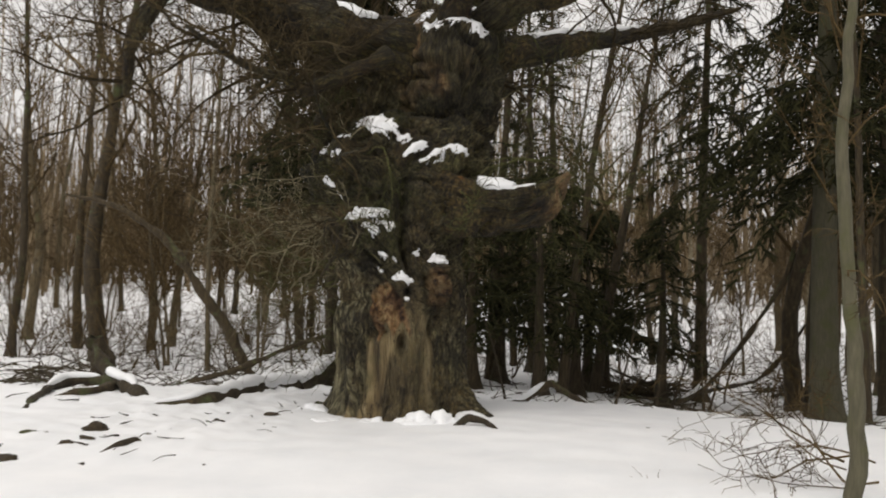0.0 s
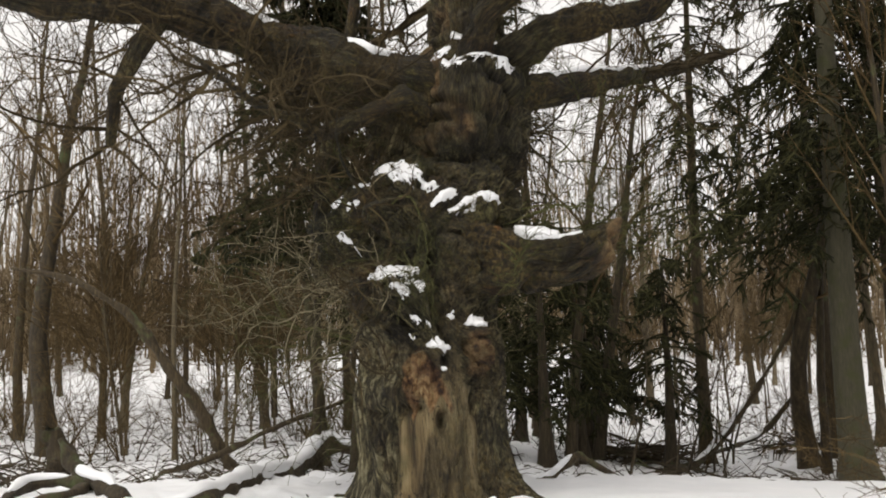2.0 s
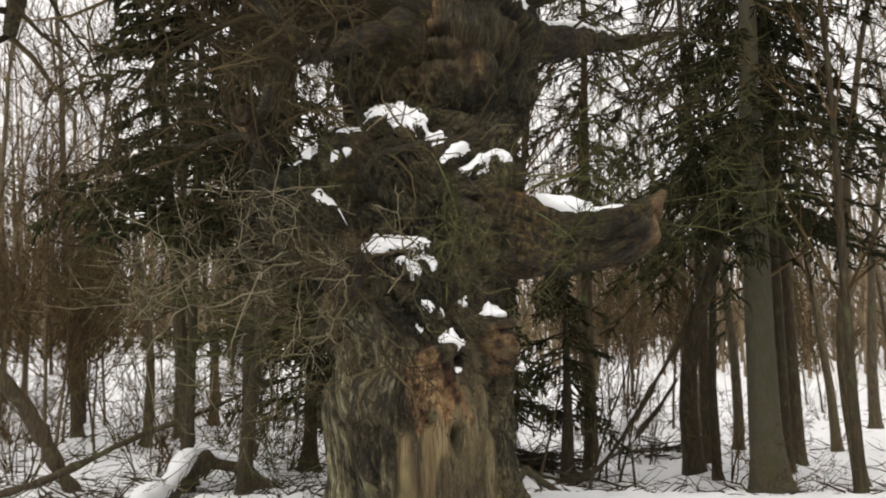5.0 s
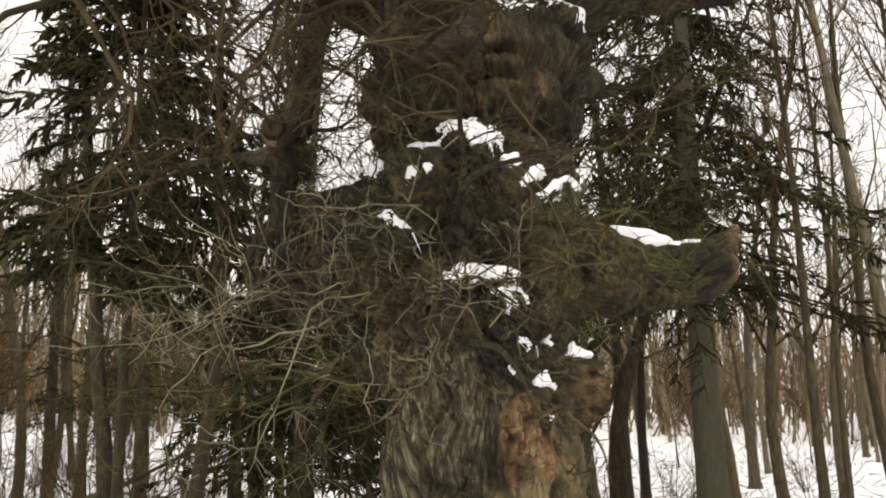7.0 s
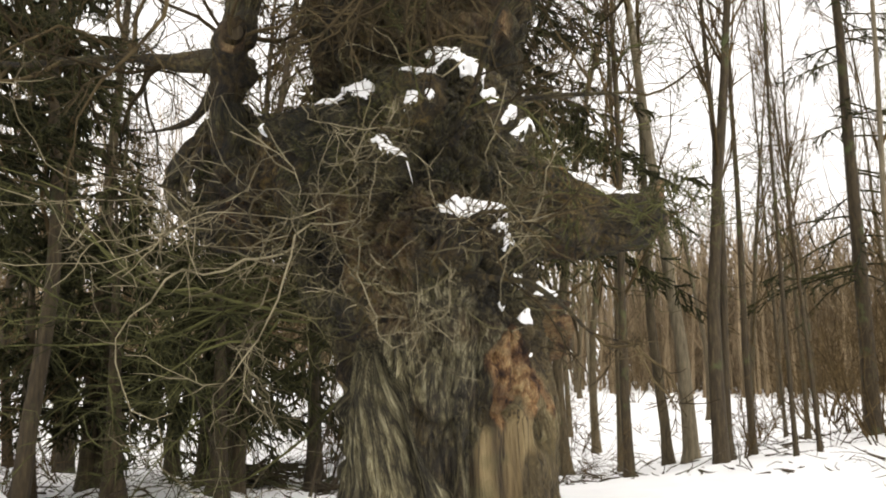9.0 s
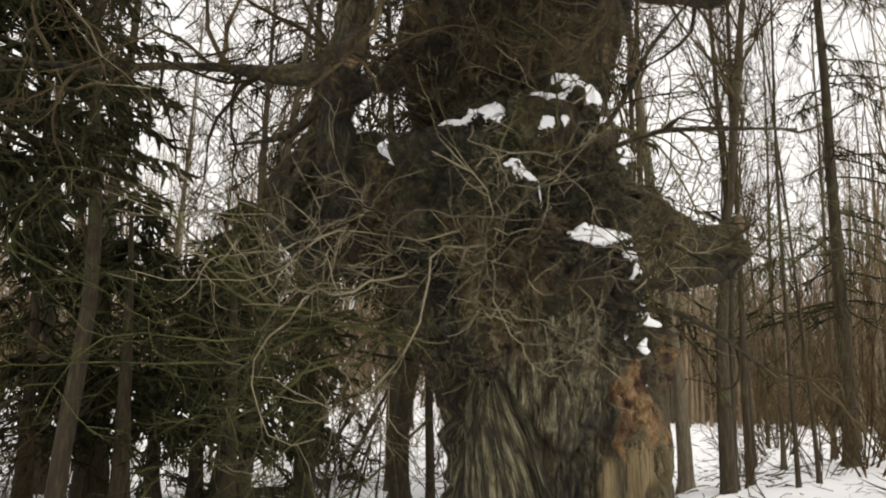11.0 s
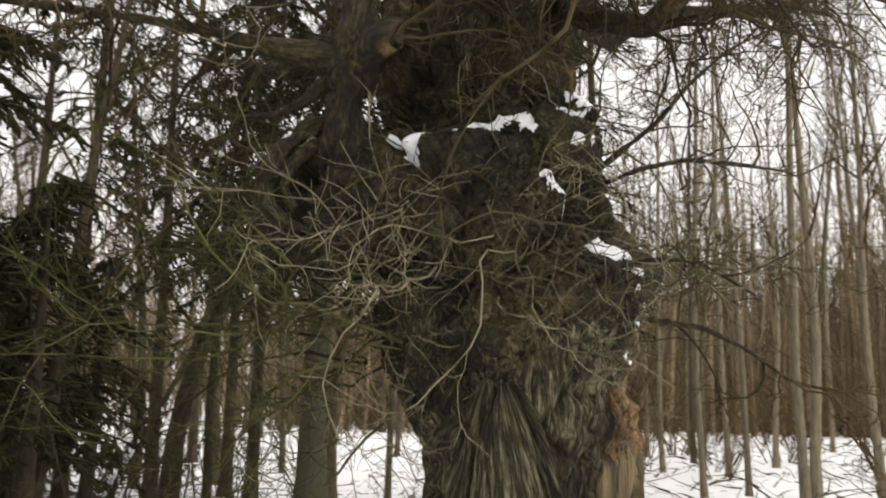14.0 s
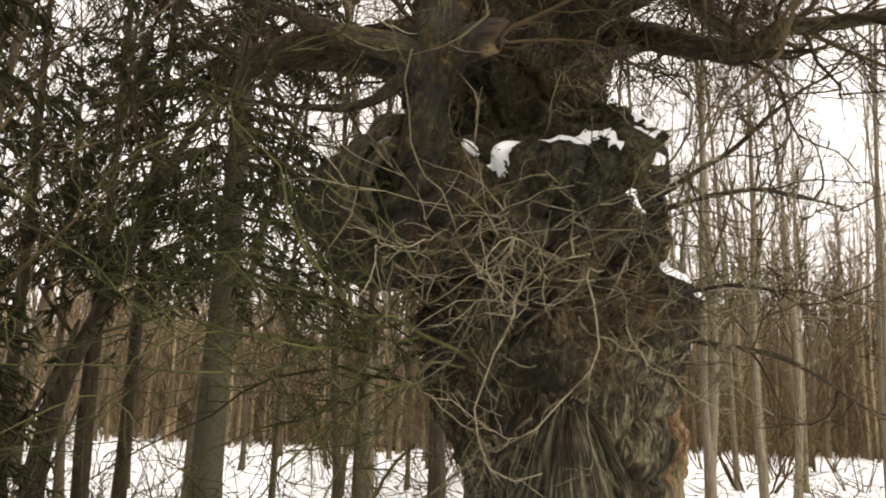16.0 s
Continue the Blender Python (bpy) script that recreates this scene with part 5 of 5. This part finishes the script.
for k, (x, y) in enumerate(YOUNG):
    rng = np.random.default_rng(940 + k)
    young = stand("young_spruce", low_spruce[k % 2], (MAT_DARK, MAT_NEEDLE), x, y, rng.uniform(0.85, 1.1), rng.uniform(0, 360), 1.0, "young dark spruce with boughs drooping low over snow", "tree", "young spruces behind the oak")
    if k == 3:
        # one long bough hangs down to the snow
        P = np.array([np.stack([np.interp(np.linspace(0, 3, 14), np.arange(4), c) for c in zip((4.6, 11.6, 1.05), (4.9, 11.1, 0.80), (5.25, 9.8, 0.60), (5.56, 8.5, 0.32))], -1)])
        g = Geo()
        tubes(g, P, taper(0.04, 0.01, 14), 6)
        a, w, f = shoots(P, 150, 0.12, 1.0, 1.0, rng)
        P2 = grow(a, w * np.array([1, 1, 0.5]) + np.array([0.1, -0.3, -0.30]), 0.42 * rng.uniform(0.5, 1.2, len(a)), 4, 0.10, -0.10, rng)
        tubes(g, P2, taper(0.022, 0.010, 4, len(a)), 3, cap=False)
        a, w, f = shoots(P2, 5, 0.1, 1.0, 0.7, rng)
        tubes(g, grow(a, w + np.array([0, 0, -0.2]), 0.13 * rng.uniform(0.6, 1.4, len(a)), 2, 0.1, -0.1, rng), taper(0.017, 0.008, 2, len(a)), 3, cap=False)
        part("bough", g, MAT_NEEDLE, young, "long needled bough drooping to the snow").matrix_basis = young.matrix_basis.inverted()
for k, (x, y, kind) in enumerate(STAND):
    rng = np.random.default_rng(900 + k)
    stand("spruce_tree", SPRUCES[kind], (MAT_DARK, MAT_NEEDLE), x, y, rng.uniform(0.85, 1.1), rng.uniform(0, 360), rng.uniform(0.9, 1.1), "dark spruce with drooping needled boughs in a close stand", "tree", "dark spruces behind the oak")

# brushwood
rng = np.random.default_rng(78)
count = 0
while count < 78:
    a, d = radians(rng.uniform(-45, 120) if count < 46 else rng.uniform(-45, 2)), rng.uniform(7, 34 if count < 46 else 22)
    x, y = d * math.sin(a), d * math.cos(a)
    if x < 6 and y < 6 and x > -3.5:
        continue
    bush = part("shrub", SHRUBS[int(rng.integers(4))], MAT_TWIG)
    bush.matrix_basis = pose(x, y, float(ground_z(x, y)), 0, 0, rng.uniform(0, 360)) @ Matrix.Scale(rng.uniform(0.7, 1.2), 4)
    tagged(bush, "bare brown shrub of thin stems in the snow", "shrub", "bare undergrowth")
    count += 1


rng = np.random.default_rng(83)
for k in range(28):
    x, y = rng.uniform(12, 30), rng.uniform(-13, 7)
    bush = part("shrub", SHRUBS[k % 4], MAT_TWIG)
    bush.matrix_basis = pose(x, y, float(ground_z(x, y)), 0, 0, rng.uniform(0, 360)) @ Matrix.Scale(rng.uniform(1.2, 1.9), 4)
    tagged(bush, "tall bare brown shrub of thin stems in the snow", "shrub", "bare undergrowth")

# dark crooked saplings some way behind the oak
for k, (x, y, turn, size) in enumerate(((3.9, 6.4, 300, 0.48), (4.6, 5.8, 40, 0.42), (5.2, 7.0, 220, 0.5), (5.7, 6.2, 120, 0.44), (6.2, 7.7, 330, 0.5), (1.6, 5.2, 60, 0.40))):
    ob = tagged(new("sapling"), "short dark crooked sapling standing in the snow", "tree", "saplings behind the oak")
    ob.matrix_basis = pose(x, y, float(ground_z(x, y)), 12 * math.sin(2.3 * k), 12 * math.cos(1.7 * k), turn) @ Matrix.Diagonal((1.5 * size, 1.5 * size, size, 1))
    t = THICKET[k % 3][0].copy()
    part("trunk", t, MAT_DARK, ob)
    a, w, f = shoots(grow([[0, 0, 0]], [[0, 0, 1]], 6.0, 8, 0.0, 0.0, np.random.default_rng(k)), 6, 0.3, 0.95, 0.9, np.random.default_rng(960 + k))
    for n in range(len(a)):
        part("branch", spray(970 + 10 * k + n, a[n:n + 1], w[n:n + 1] + np.array([0, 0, 0.4]), 1.0, 0.02, 0.02, 0.2, 7, 3, 0, 0.4), MAT_DARK, ob)

# young trees whose twigs fill the lower storey
rng = np.random.default_rng(81)
count = 0
while count < 54:
    a, d = radians(rng.uniform(-42, 60) if count < 60 else rng.uniform(-42, 4)), rng.uniform(9, 34 if count < 60 else 22)
    x, y = d * math.sin(a), d * math.cos(a)
    if (x > -3.0 and y < 16) or y < 7.5:
        continue
    t, c = THICKET[int(rng.integers(3))]
    stand("young_tree", (t, c), (MAT_BARK, MAT_TWIG), x, y, rng.uniform(0.7, 1.15), rng.uniform(0, 360), 1.0, "thin young leafless tree with a dense brown twiggy crown", "tree", "young trees of the lower storey", (rng.normal(0, 3), rng.normal(0, 3)))
    count += 1


def far_woods():
    """The wood in the distance: thousands of thin stems and twigs that close the view, coloured paler for haze."""
    rng = np.random.default_rng(79)
    g = Geo()
    n = 2000
    a, d = np.radians(np.where(rng.uniform(size=n) < 0.35, rng.uniform(62, 136, n), rng.uniform(-58, 136, n))), rng.uniform(38, 85, n)
    st = np.stack([d * np.sin(a), d * np.cos(a), 0 * d], -1)
    st[:, 2] = ground_z(st[:, 0], st[:, 1]) - 0.2
    P = grow(st, np.tile([0, 0, 1.0], (n, 1)), rng.uniform(10, 19, n) * np.where((a > 1.12) & (a < 1.43), 0.58, 1.0), 5, 0.04, 0.03, rng)
    tubes(g, P, taper(rng.uniform(0.06, 0.14, n), 0.02, 5, n), 4, cap=False)
    q, w, f = shoots(P, 7, 0.1, 1.0, 0.8, rng)
    P2 = grow(q, w + np.array([0, 0, 0.4]), rng.uniform(1, 3.2, len(q)), 3, 0.15, 0.05, rng)
    tubes(g, P2, taper(0.03, 0.012, 3, len(q)), 3, cap=False)
    n = 8600
    a, d = np.radians(np.where(rng.uniform(size=n) < 0.4, rng.uniform(62, 136, n), rng.uniform(-55, 135, n))), rng.uniform(42, 80, n)
    st = np.stack([d * np.sin(a), d * np.cos(a), 0 * d], -1)
    st[:, 2] = ground_z(st[:, 0], st[:, 1]) - 0.1
    P = grow(st, np.tile([0, 0, 1.0], (n, 1)) + 0.25 * rng.normal(size=(n, 3)), rng.uniform(3.0, 10.0, n) * np.where(a > 1.0, 1.25, 1.0), 3, 0.10, 0.03, rng)
    tubes(g, P, taper(rng.uniform(0.03, 0.085, n), 0.022, 3, n), 3, cap=False)
    q, w, f = shoots(P, 2, 0.15, 1.0, 0.8, rng)
    P2 = grow(q, w + np.array([0, 0, 0.3]), rng.uniform(0.8, 2.6, len(q)), 2, 0.15, 0.03, rng)
    tubes(g, P2, taper(0.032, 0.016, 2, len(q)), 3, cap=False)
    tagged(part("far_woods", g, MAT_FAR_HAZED), "distant leafless wood on snowy ground, its brown paled to paint in haze", "woods", kind="stuff")


far_woods()

# ---- leaning and fallen wood ----


def log(name, pts, radii, seed, label, snow=None, sides=16, mat=None, rings=60):
    ob, P, R = limb(name, pts, radii, seed, sides, 0.2, "", rings, None, 1.5, knots=0.2)
    ob.parent = None
    ob.data.materials[0] = mat or MAT_DARK
    tagged(ob, label, "branch")
    if snow:
        snow_strip(P, R, snow[0], snow[1], seed + 1, 1.0, 0.02 + 0.30 * float(np.max(R)), label="snow lying along a fallen limb", ragged=0.35, lump=0.07)
    return P, R


log("leaning_tree", [(-3.35, 6.6, -0.6), (-3.6, 6.6, -0.2), (-4.1, 6.55, 0.75), (-5.3, 6.3, 2.5), (-6.3, 6.1, 3.2), (-7.4, 6.0, 3.4)], (0.14, 0.125, 0.11, 0.09, 0.06, 0.03), 1101, "dark thin tree leaning over the snow")
log("fallen_branch", [(-4.9, 6.2, -0.42), (-3.7, 6.2, -0.05), (-2.6, 6.6, 0.45), (-1.5, 7.0, 0.8), (-0.4, 7.4, 1.3)], (0.07, 0.06, 0.05, 0.045, 0.03), 1104, "thin dark branch propped on the fallen limb")
log("fallen_limb", [(-0.65, 6.2, -0.5), (-1.05, 6.25, -0.1), (-1.82, 6.2, 0.10), (-2.2, 5.0, -0.24), (-2.4, 3.2, -0.14), (-2.5, 1.8, -0.02), (-2.6, 0.8, 0.03), (-2.85, 0.15, 0.02), (-3.45, 0.0, -0.07)], (0.10, 0.13, 0.16, 0.17, 0.17, 0.15, 0.13, 0.10, 0.05), 1107, "thick fallen oak limb buried in snow", (0.05, 0.97), 22, None, 110)
log("dead_stump", [(-6.3, 5.6, -0.6), (-6.2, 5.4, 0.1), (-6.35, 5.3, 0.55)], (0.30, 0.24, 0.16), 1116, "dark rotten stump topped with snow", None, 20)
log("fallen_branch", [(4.5, 7.1, -0.86), (5.2, 7.46, -0.80), (5.8, 7.9, -0.62), (6.38, 8.3, -0.31), (6.98, 8.2, 0.40), (7.45, 8.1, 1.15), (7.97, 7.9, 2.05), (8.1, 7.7, 2.9)], (0.03, 0.06, 0.075, 0.085, 0.085, 0.075, 0.06, 0.03), 1119, "long curved dead branch rising out of the snow", (0.25, 0.6), 18)
log("fallen_branch", [(4.4, 7.9, -0.84), (5.3, 7.7, -0.74), (6.2, 8.3, -0.55), (7.2, 9.4, -0.50), (8.2, 10.7, -0.48), (8.85, 11.3, -0.25), (9.2, 10.9, 0.35), (9.5, 10.6, 1.0)], (0.03, 0.04, 0.05, 0.055, 0.06, 0.065, 0.055, 0.03), 1122, "forked dead branch lying over the snow", (0.45, 0.65))
log("fallen_branch", [(4.7, 11.6, -0.25), (5.2, 10.2, -0.50), (5.9, 9.5, -0.62), (6.8, 9.5, -0.66)], (0.03, 0.035, 0.035, 0.02), 1131, "thin dead branch lying over the snow", None, 10)
log("fallen_branch", [(4.2, 7.3, -0.85), (4.9, 7.4, -0.72), (5.5, 7.5, -0.72), (6.1, 7.2, -0.92)], (0.02, 0.035, 0.03, 0.015), 1134, "thin dead branch lying over the snow", None, 10)
for k, (x, y, dx, h) in enumerate(((6.96, 9.07, 0.13, 0.9), (6.24, 8.28, 0.02, 0.75))):
    z = float(ground_z(x, y))
    log("dead_sapling", [(x, y, z - 0.15), (x + 0.3 * dx, y, z + 0.4 * h), (x + dx, y - 0.2, z + h), (x + 1.6 * dx, y - 0.25, z + 1.5 * h)], (0.04, 0.032, 0.026, 0.012), 1137 + 3 * k, "short dark dead stem standing in the snow", None, 10, None, 30)
log("fallen_branch", [(1.1, 1.7, -0.2), (1.7, 2.6, -0.16), (2.2, 3.0, 0.1), (2.9, 3.4, -0.3)], (0.07, 0.085, 0.07, 0.04), 1125, "dark bent root-like branch in the snow", (0.2, 0.6))
log("root_piece", [(0.55, -1.35, -0.05), (0.75, -1.25, 0.10), (0.95, -1.3, 0.06), (1.15, -1.5, -0.04)], (0.03, 0.04, 0.035, 0.02), 1128, "dark twisted dead root sticking out of snow")
for k, (pts, r) in enumerate((
    ([(-3.75, 0.8, -0.05), (-4.1, 1.2, 0.10), (-4.55, 1.7, 0.14), (-4.8, 2.0, 0.32), (-5.0, 2.1, 0.62)], 0.12),
    ([(-4.4, 1.6, 0.06), (-4.8, 1.65, 0.13), (-5.2, 1.5, 0.12), (-5.15, 0.9, 0.06), (-4.95, 0.1, 0.03), (-4.75, -0.6, -0.05)], 0.065),
    ([(-4.4, 1.5, 0.08), (-4.45, 1.0, 0.05), (-4.65, 0.6, 0.05), (-4.85, 0.45, 0.0)], 0.06),
    ([(-2.62, -3.45, -0.02), (-2.55, -3.2, 0.035), (-2.50, -2.9, 0.05), (-2.38, -2.93, -0.02)], 0.035),
)):
    log("fallen_branch", pts, (1.1 * r,) + (r,) * (len(pts) - 2) + (0.5 * r,), 1140 + 5 * k, "dark crooked dead branch breaking through the snow", (0.15, 0.6) if k < 2 else None, 14, None, 40)


def bark_lump(x, y, a, b, h, seed):
    """A chunk of rotten wood, half sunk in snow."""
    th, ph = np.meshgrid(np.linspace(0, 2 * np.pi, 30, endpoint=False), np.linspace(0.05, 0.6 * np.pi, 12))
    q = np.stack([np.cos(th) * np.sin(ph), np.sin(th) * np.sin(ph), np.cos(ph)], -1)
    r = np.clip(1 + 0.35 * wave3(q[..., 0], q[..., 1], q[..., 2], seed, 3.0) + 0.18 * wave3(q[..., 0], q[..., 1], q[..., 2], seed + 1, 8.0), 0.35, 1.8)
    p = q * r[..., None] * np.array((a, b, 0.8 * h)) + np.array((x, y, float(ground_z(x, y)) - 0.025))
    idx = np.arange(th.size).reshape(th.shape)
    nx = np.roll(idx, -1, 1)
    quads = np.stack([idx[:-1], idx[1:], nx[1:], nx[:-1]], -1).reshape(-1, 4)
    cap = [[idx[0, 0], idx[0, k], idx[0, k + 1]] for k in range(1, 29)]
    tagged(part("wood_chunk", Geo().add(p, quads, cap), MAT_DARK), "chunk of dark rotten wood sunk in snow", "deadwood", "deadwood in front of the oak")


for k, m in enumerate(((-3.66, -2.43, 0.14, 0.06, 0.05), (-3.12, -3.05, 0.10, 0.08, 0.07), (-3.05, -2.7, 0.09, 0.05, 0.06), (-3.21, -2.06, 0.17, 0.10, 0.09), (-3.29, -3.8, 0.13, 0.08, 0.06), (-2.56, -2.33, 0.07, 0.04, 0.04), (-2.16, -1.21, 0.07, 0.05, 0.04), (-2.0, -1.62, 0.05, 0.03, 0.03), (-1.63, -0.73, 0.14, 0.05, 0.05), (-1.42, -0.6, 0.06, 0.05, 0.05), (-1.2, 0.1, 0.2, 0.1, 0.10), (-1.0, 0.4, 0.1, 0.1, 0.14), (1.5, -0.5, 0.06, 0.05, 0.04), (0.62, -3.2, 0.025, 0.02, 0.02), (2.9, -0.9, 0.03, 0.02, 0.02))):
    bark_lump(*m, 1600 + 3 * k)


def brush_pile(x, y, seed, count, spread, name="brush_pile"):
    rng = np.random.default_rng(seed)
    g = Geo()
    a = rng.uniform(0, 6.28, count)
    st = np.stack([x + spread * rng.normal(size=count) * 0.6, y + spread * rng.normal(size=count) * 0.5, 0 * a], -1)
    st[:, 2] = ground_z(st[:, 0], st[:, 1]) + rng.uniform(-0.03, 0.28, count)
    w = np.stack([np.cos(a), 0.6 * np.sin(a), rng.uniform(-0.12, 0.16, count)], -1)
    P = grow(st, w, rng.uniform(0.6, 1.8, count), 7, 0.14, -0.01, rng)
    tubes(g, P, taper(rng.uniform(0.012, 0.035, count), 0.006, 7, count), 6)
    q, w, f = shoots(P, 4, 0.2, 1, 0.8, rng)
    P2 = grow(q, w, rng.uniform(0.2, 0.7, len(q)), 4, 0.2, 0.0, rng)
    tubes(g, P2, taper(0.007, 0.003, 4, len(q)), 4)
    tagged(part(name, g, MAT_DARK), "dark heap of dead branches on the snow", "brushwood", kind="stuff")


brush_pile(4.96, 9.5, 1201, 110, 0.60)
brush_pile(5.1, 7.6, 1202, 12, 0.5)
brush_pile(9.3, 11.3, 1205, 40, 0.6)
brush_pile(-6.6, 4.6, 1203, 34, 1.5)
brush_pile(-8.6, 6.6, 1204, 40, 1.9)


def litter():
    """Twigs and stalks poking out of the snow all through the wood."""
    rng = np.random.default_rng(1210)
    g = Geo()
    n = 4600
    a, d = np.radians(np.where(np.arange(n) < 3000, rng.uniform(-50, 125, n), rng.uniform(-50, 8, n))), 4.5 + 26 * rng.uniform(0, 1, n) ** 1.2
    st = np.stack([d * np.sin(a), d * np.cos(a), 0 * d], -1)
    st = st[~((st[:, 1] < 2.0) & (st[:, 0] > -3) & (st[:, 0] < 6))]
    n = len(st)
    st[:, 2] = ground_z(st[:, 0], st[:, 1]) + rng.uniform(-0.03, 0.03, n)
    b = rng.uniform(0, 6.28, n)
    w = np.stack([np.cos(b), np.sin(b), rng.uniform(-0.1, 0.5, n) ** 1.0], -1)
    P = grow(st, w, rng.uniform(0.15, 1.0, n), 4, 0.22, -0.04, rng)
    tubes(g, P, taper(rng.uniform(0.004, 0.022, n), 0.003, 4, n), 3, cap=False)
    tagged(part("twig_litter", g, MAT_DARK), "dead twigs and stalks poking out of the snow", "twigs", kind="stuff")


litter()


def front_litter():
    """Small sticks half sunk in the snow before the oak."""
    rng = np.random.default_rng(1211)
    n = 70
    st = np.stack([rng.uniform(-6.0, -1.0, n), rng.uniform(-4.2, 1.6, n), 0 * np.arange(n)], -1)
    st[:, 2] = ground_z(st[:, 0], st[:, 1]) + rng.uniform(-0.01, 0.02, n)
    b = rng.uniform(0, 6.28, n)
    g = Geo()
    P = grow(st, np.stack([np.cos(b), np.sin(b), rng.uniform(-0.02, 0.15, n)], -1), rng.uniform(0.06, 0.34, n), 4, 0.2, -0.05, rng)
    tubes(g, P, taper(rng.uniform(0.004, 0.014, n), 0.003, 4, n), 4)
    tagged(part("stick_litter", g, MAT_DARK), "small dark sticks half sunk in the snow", "twigs", kind="stuff")


front_litter()

# the sapling in front
rng = np.random.default_rng(1300)
sap = tagged(new("sapling"), "thin grey-brown crooked sapling in the snow", "tree")
bends = np.array([(3.58, -4.7, -0.25), (3.62, -4.7, 0.8), (3.57, -4.68, 1.7), (3.50, -4.7, 2.85), (3.60, -4.7, 3.9), (3.7, -4.6, 5.2), (3.65, -4.5, 6.6)])
P = np.stack([np.interp(np.linspace(0, 6, 40), np.arange(7), bends[:, k]) for k in range(3)], -1)[None]
P[0, 1:-1] += 0.010 * rng.normal(size=(38, 3))
g = Geo()
tubes(g, P, taper(0.068, 0.02, 40), 12, 0.05, rng)
part("trunk", g, MAT_SPRUCE, sap)
a, w, f = shoots(P, 9, 0.25, 1.0, 0.9, rng)
for k in range(len(a)):
    part("branch", spray(1350 + k, a[k:k + 1], w[k:k + 1] + np.array([0, 0, 0.2]), 1.1, 0.010, 0.02, 0.2), MAT_TWIG, sap)
low = tagged(new("low_bush"), "sprawling thin-twigged bush low over the snow", "shrub")
st, wy = fan((3.9, -4.0, 0.12), 165, 8, 45, 9, 1302)
for k in range(9):
    part("branch", spray(1310 + k, st[k:k + 1], wy[k:k + 1], 1.6, 0.010, 0.0, 0.16), MAT_TWIG, low)
st, wy = fan((6.3, 3.0, -0.35), 190, 25, 60, 9, 1304)
low2 = tagged(new("low_bush"), "sprawling thin-twigged bush low over the snow", "shrub")
for k in range(9):
    part("branch", spray(1330 + k, st[k:k + 1], wy[k:k + 1], 1.2, 0.008, 0.0, 0.16), MAT_TWIG, low2)


def snow_mound(x, y, a, b, h, seed, z=0.0, label="rounded heap of snow at the foot of the oak"):
    """A rounded heap of snow on a root."""
    th, ph = np.meshgrid(np.linspace(0, 2 * np.pi, 40, endpoint=False), np.linspace(0.03, 0.55 * np.pi, 16))
    r = np.clip(1 + 0.24 * wave3(np.cos(th) * np.sin(ph), np.sin(th) * np.sin(ph), np.cos(ph), seed, 3.5) + 0.10 * wave3(np.cos(th) * np.sin(ph), np.sin(th) * np.sin(ph), np.cos(ph), seed + 40, 9.0), 0.5, 1.6)
    p = np.stack([x + a * r * np.cos(th) * np.sin(ph), y + b * r * np.sin(th) * np.sin(ph), z - 0.05 + (0.8 * h + 0.04 * (z > 0)) * r * np.cos(ph)], -1)
    idx = np.arange(th.size).reshape(th.shape)
    nx = np.roll(idx, -1, 1)
    q = np.stack([idx[:-1], idx[1:], nx[1:], nx[:-1]], -1).reshape(-1, 4)
    cap = [[idx[0, 0], idx[0, k], idx[0, k + 1]] for k in range(1, 39)]
    tagged(part("snow_mound", Geo().add(p, q, cap), MAT_SNOW), label, "snow", "snow heaps on and under the oak")


for k, m in enumerate(((0.12, -1.02, 0.23, 0.17, 0.20), (-0.42, -1.0, 0.16, 0.10, 0.10), (0.48, -0.95, 0.16, 0.12, 0.22), (-0.95, -0.95, 0.22, 0.15, 0.08), (0.85, -0.75, 0.25, 0.2, 0.16), (-1.25, 0.0, 0.2, 0.3, 0.15))):
    snow_mound(*m, 1500 + k)
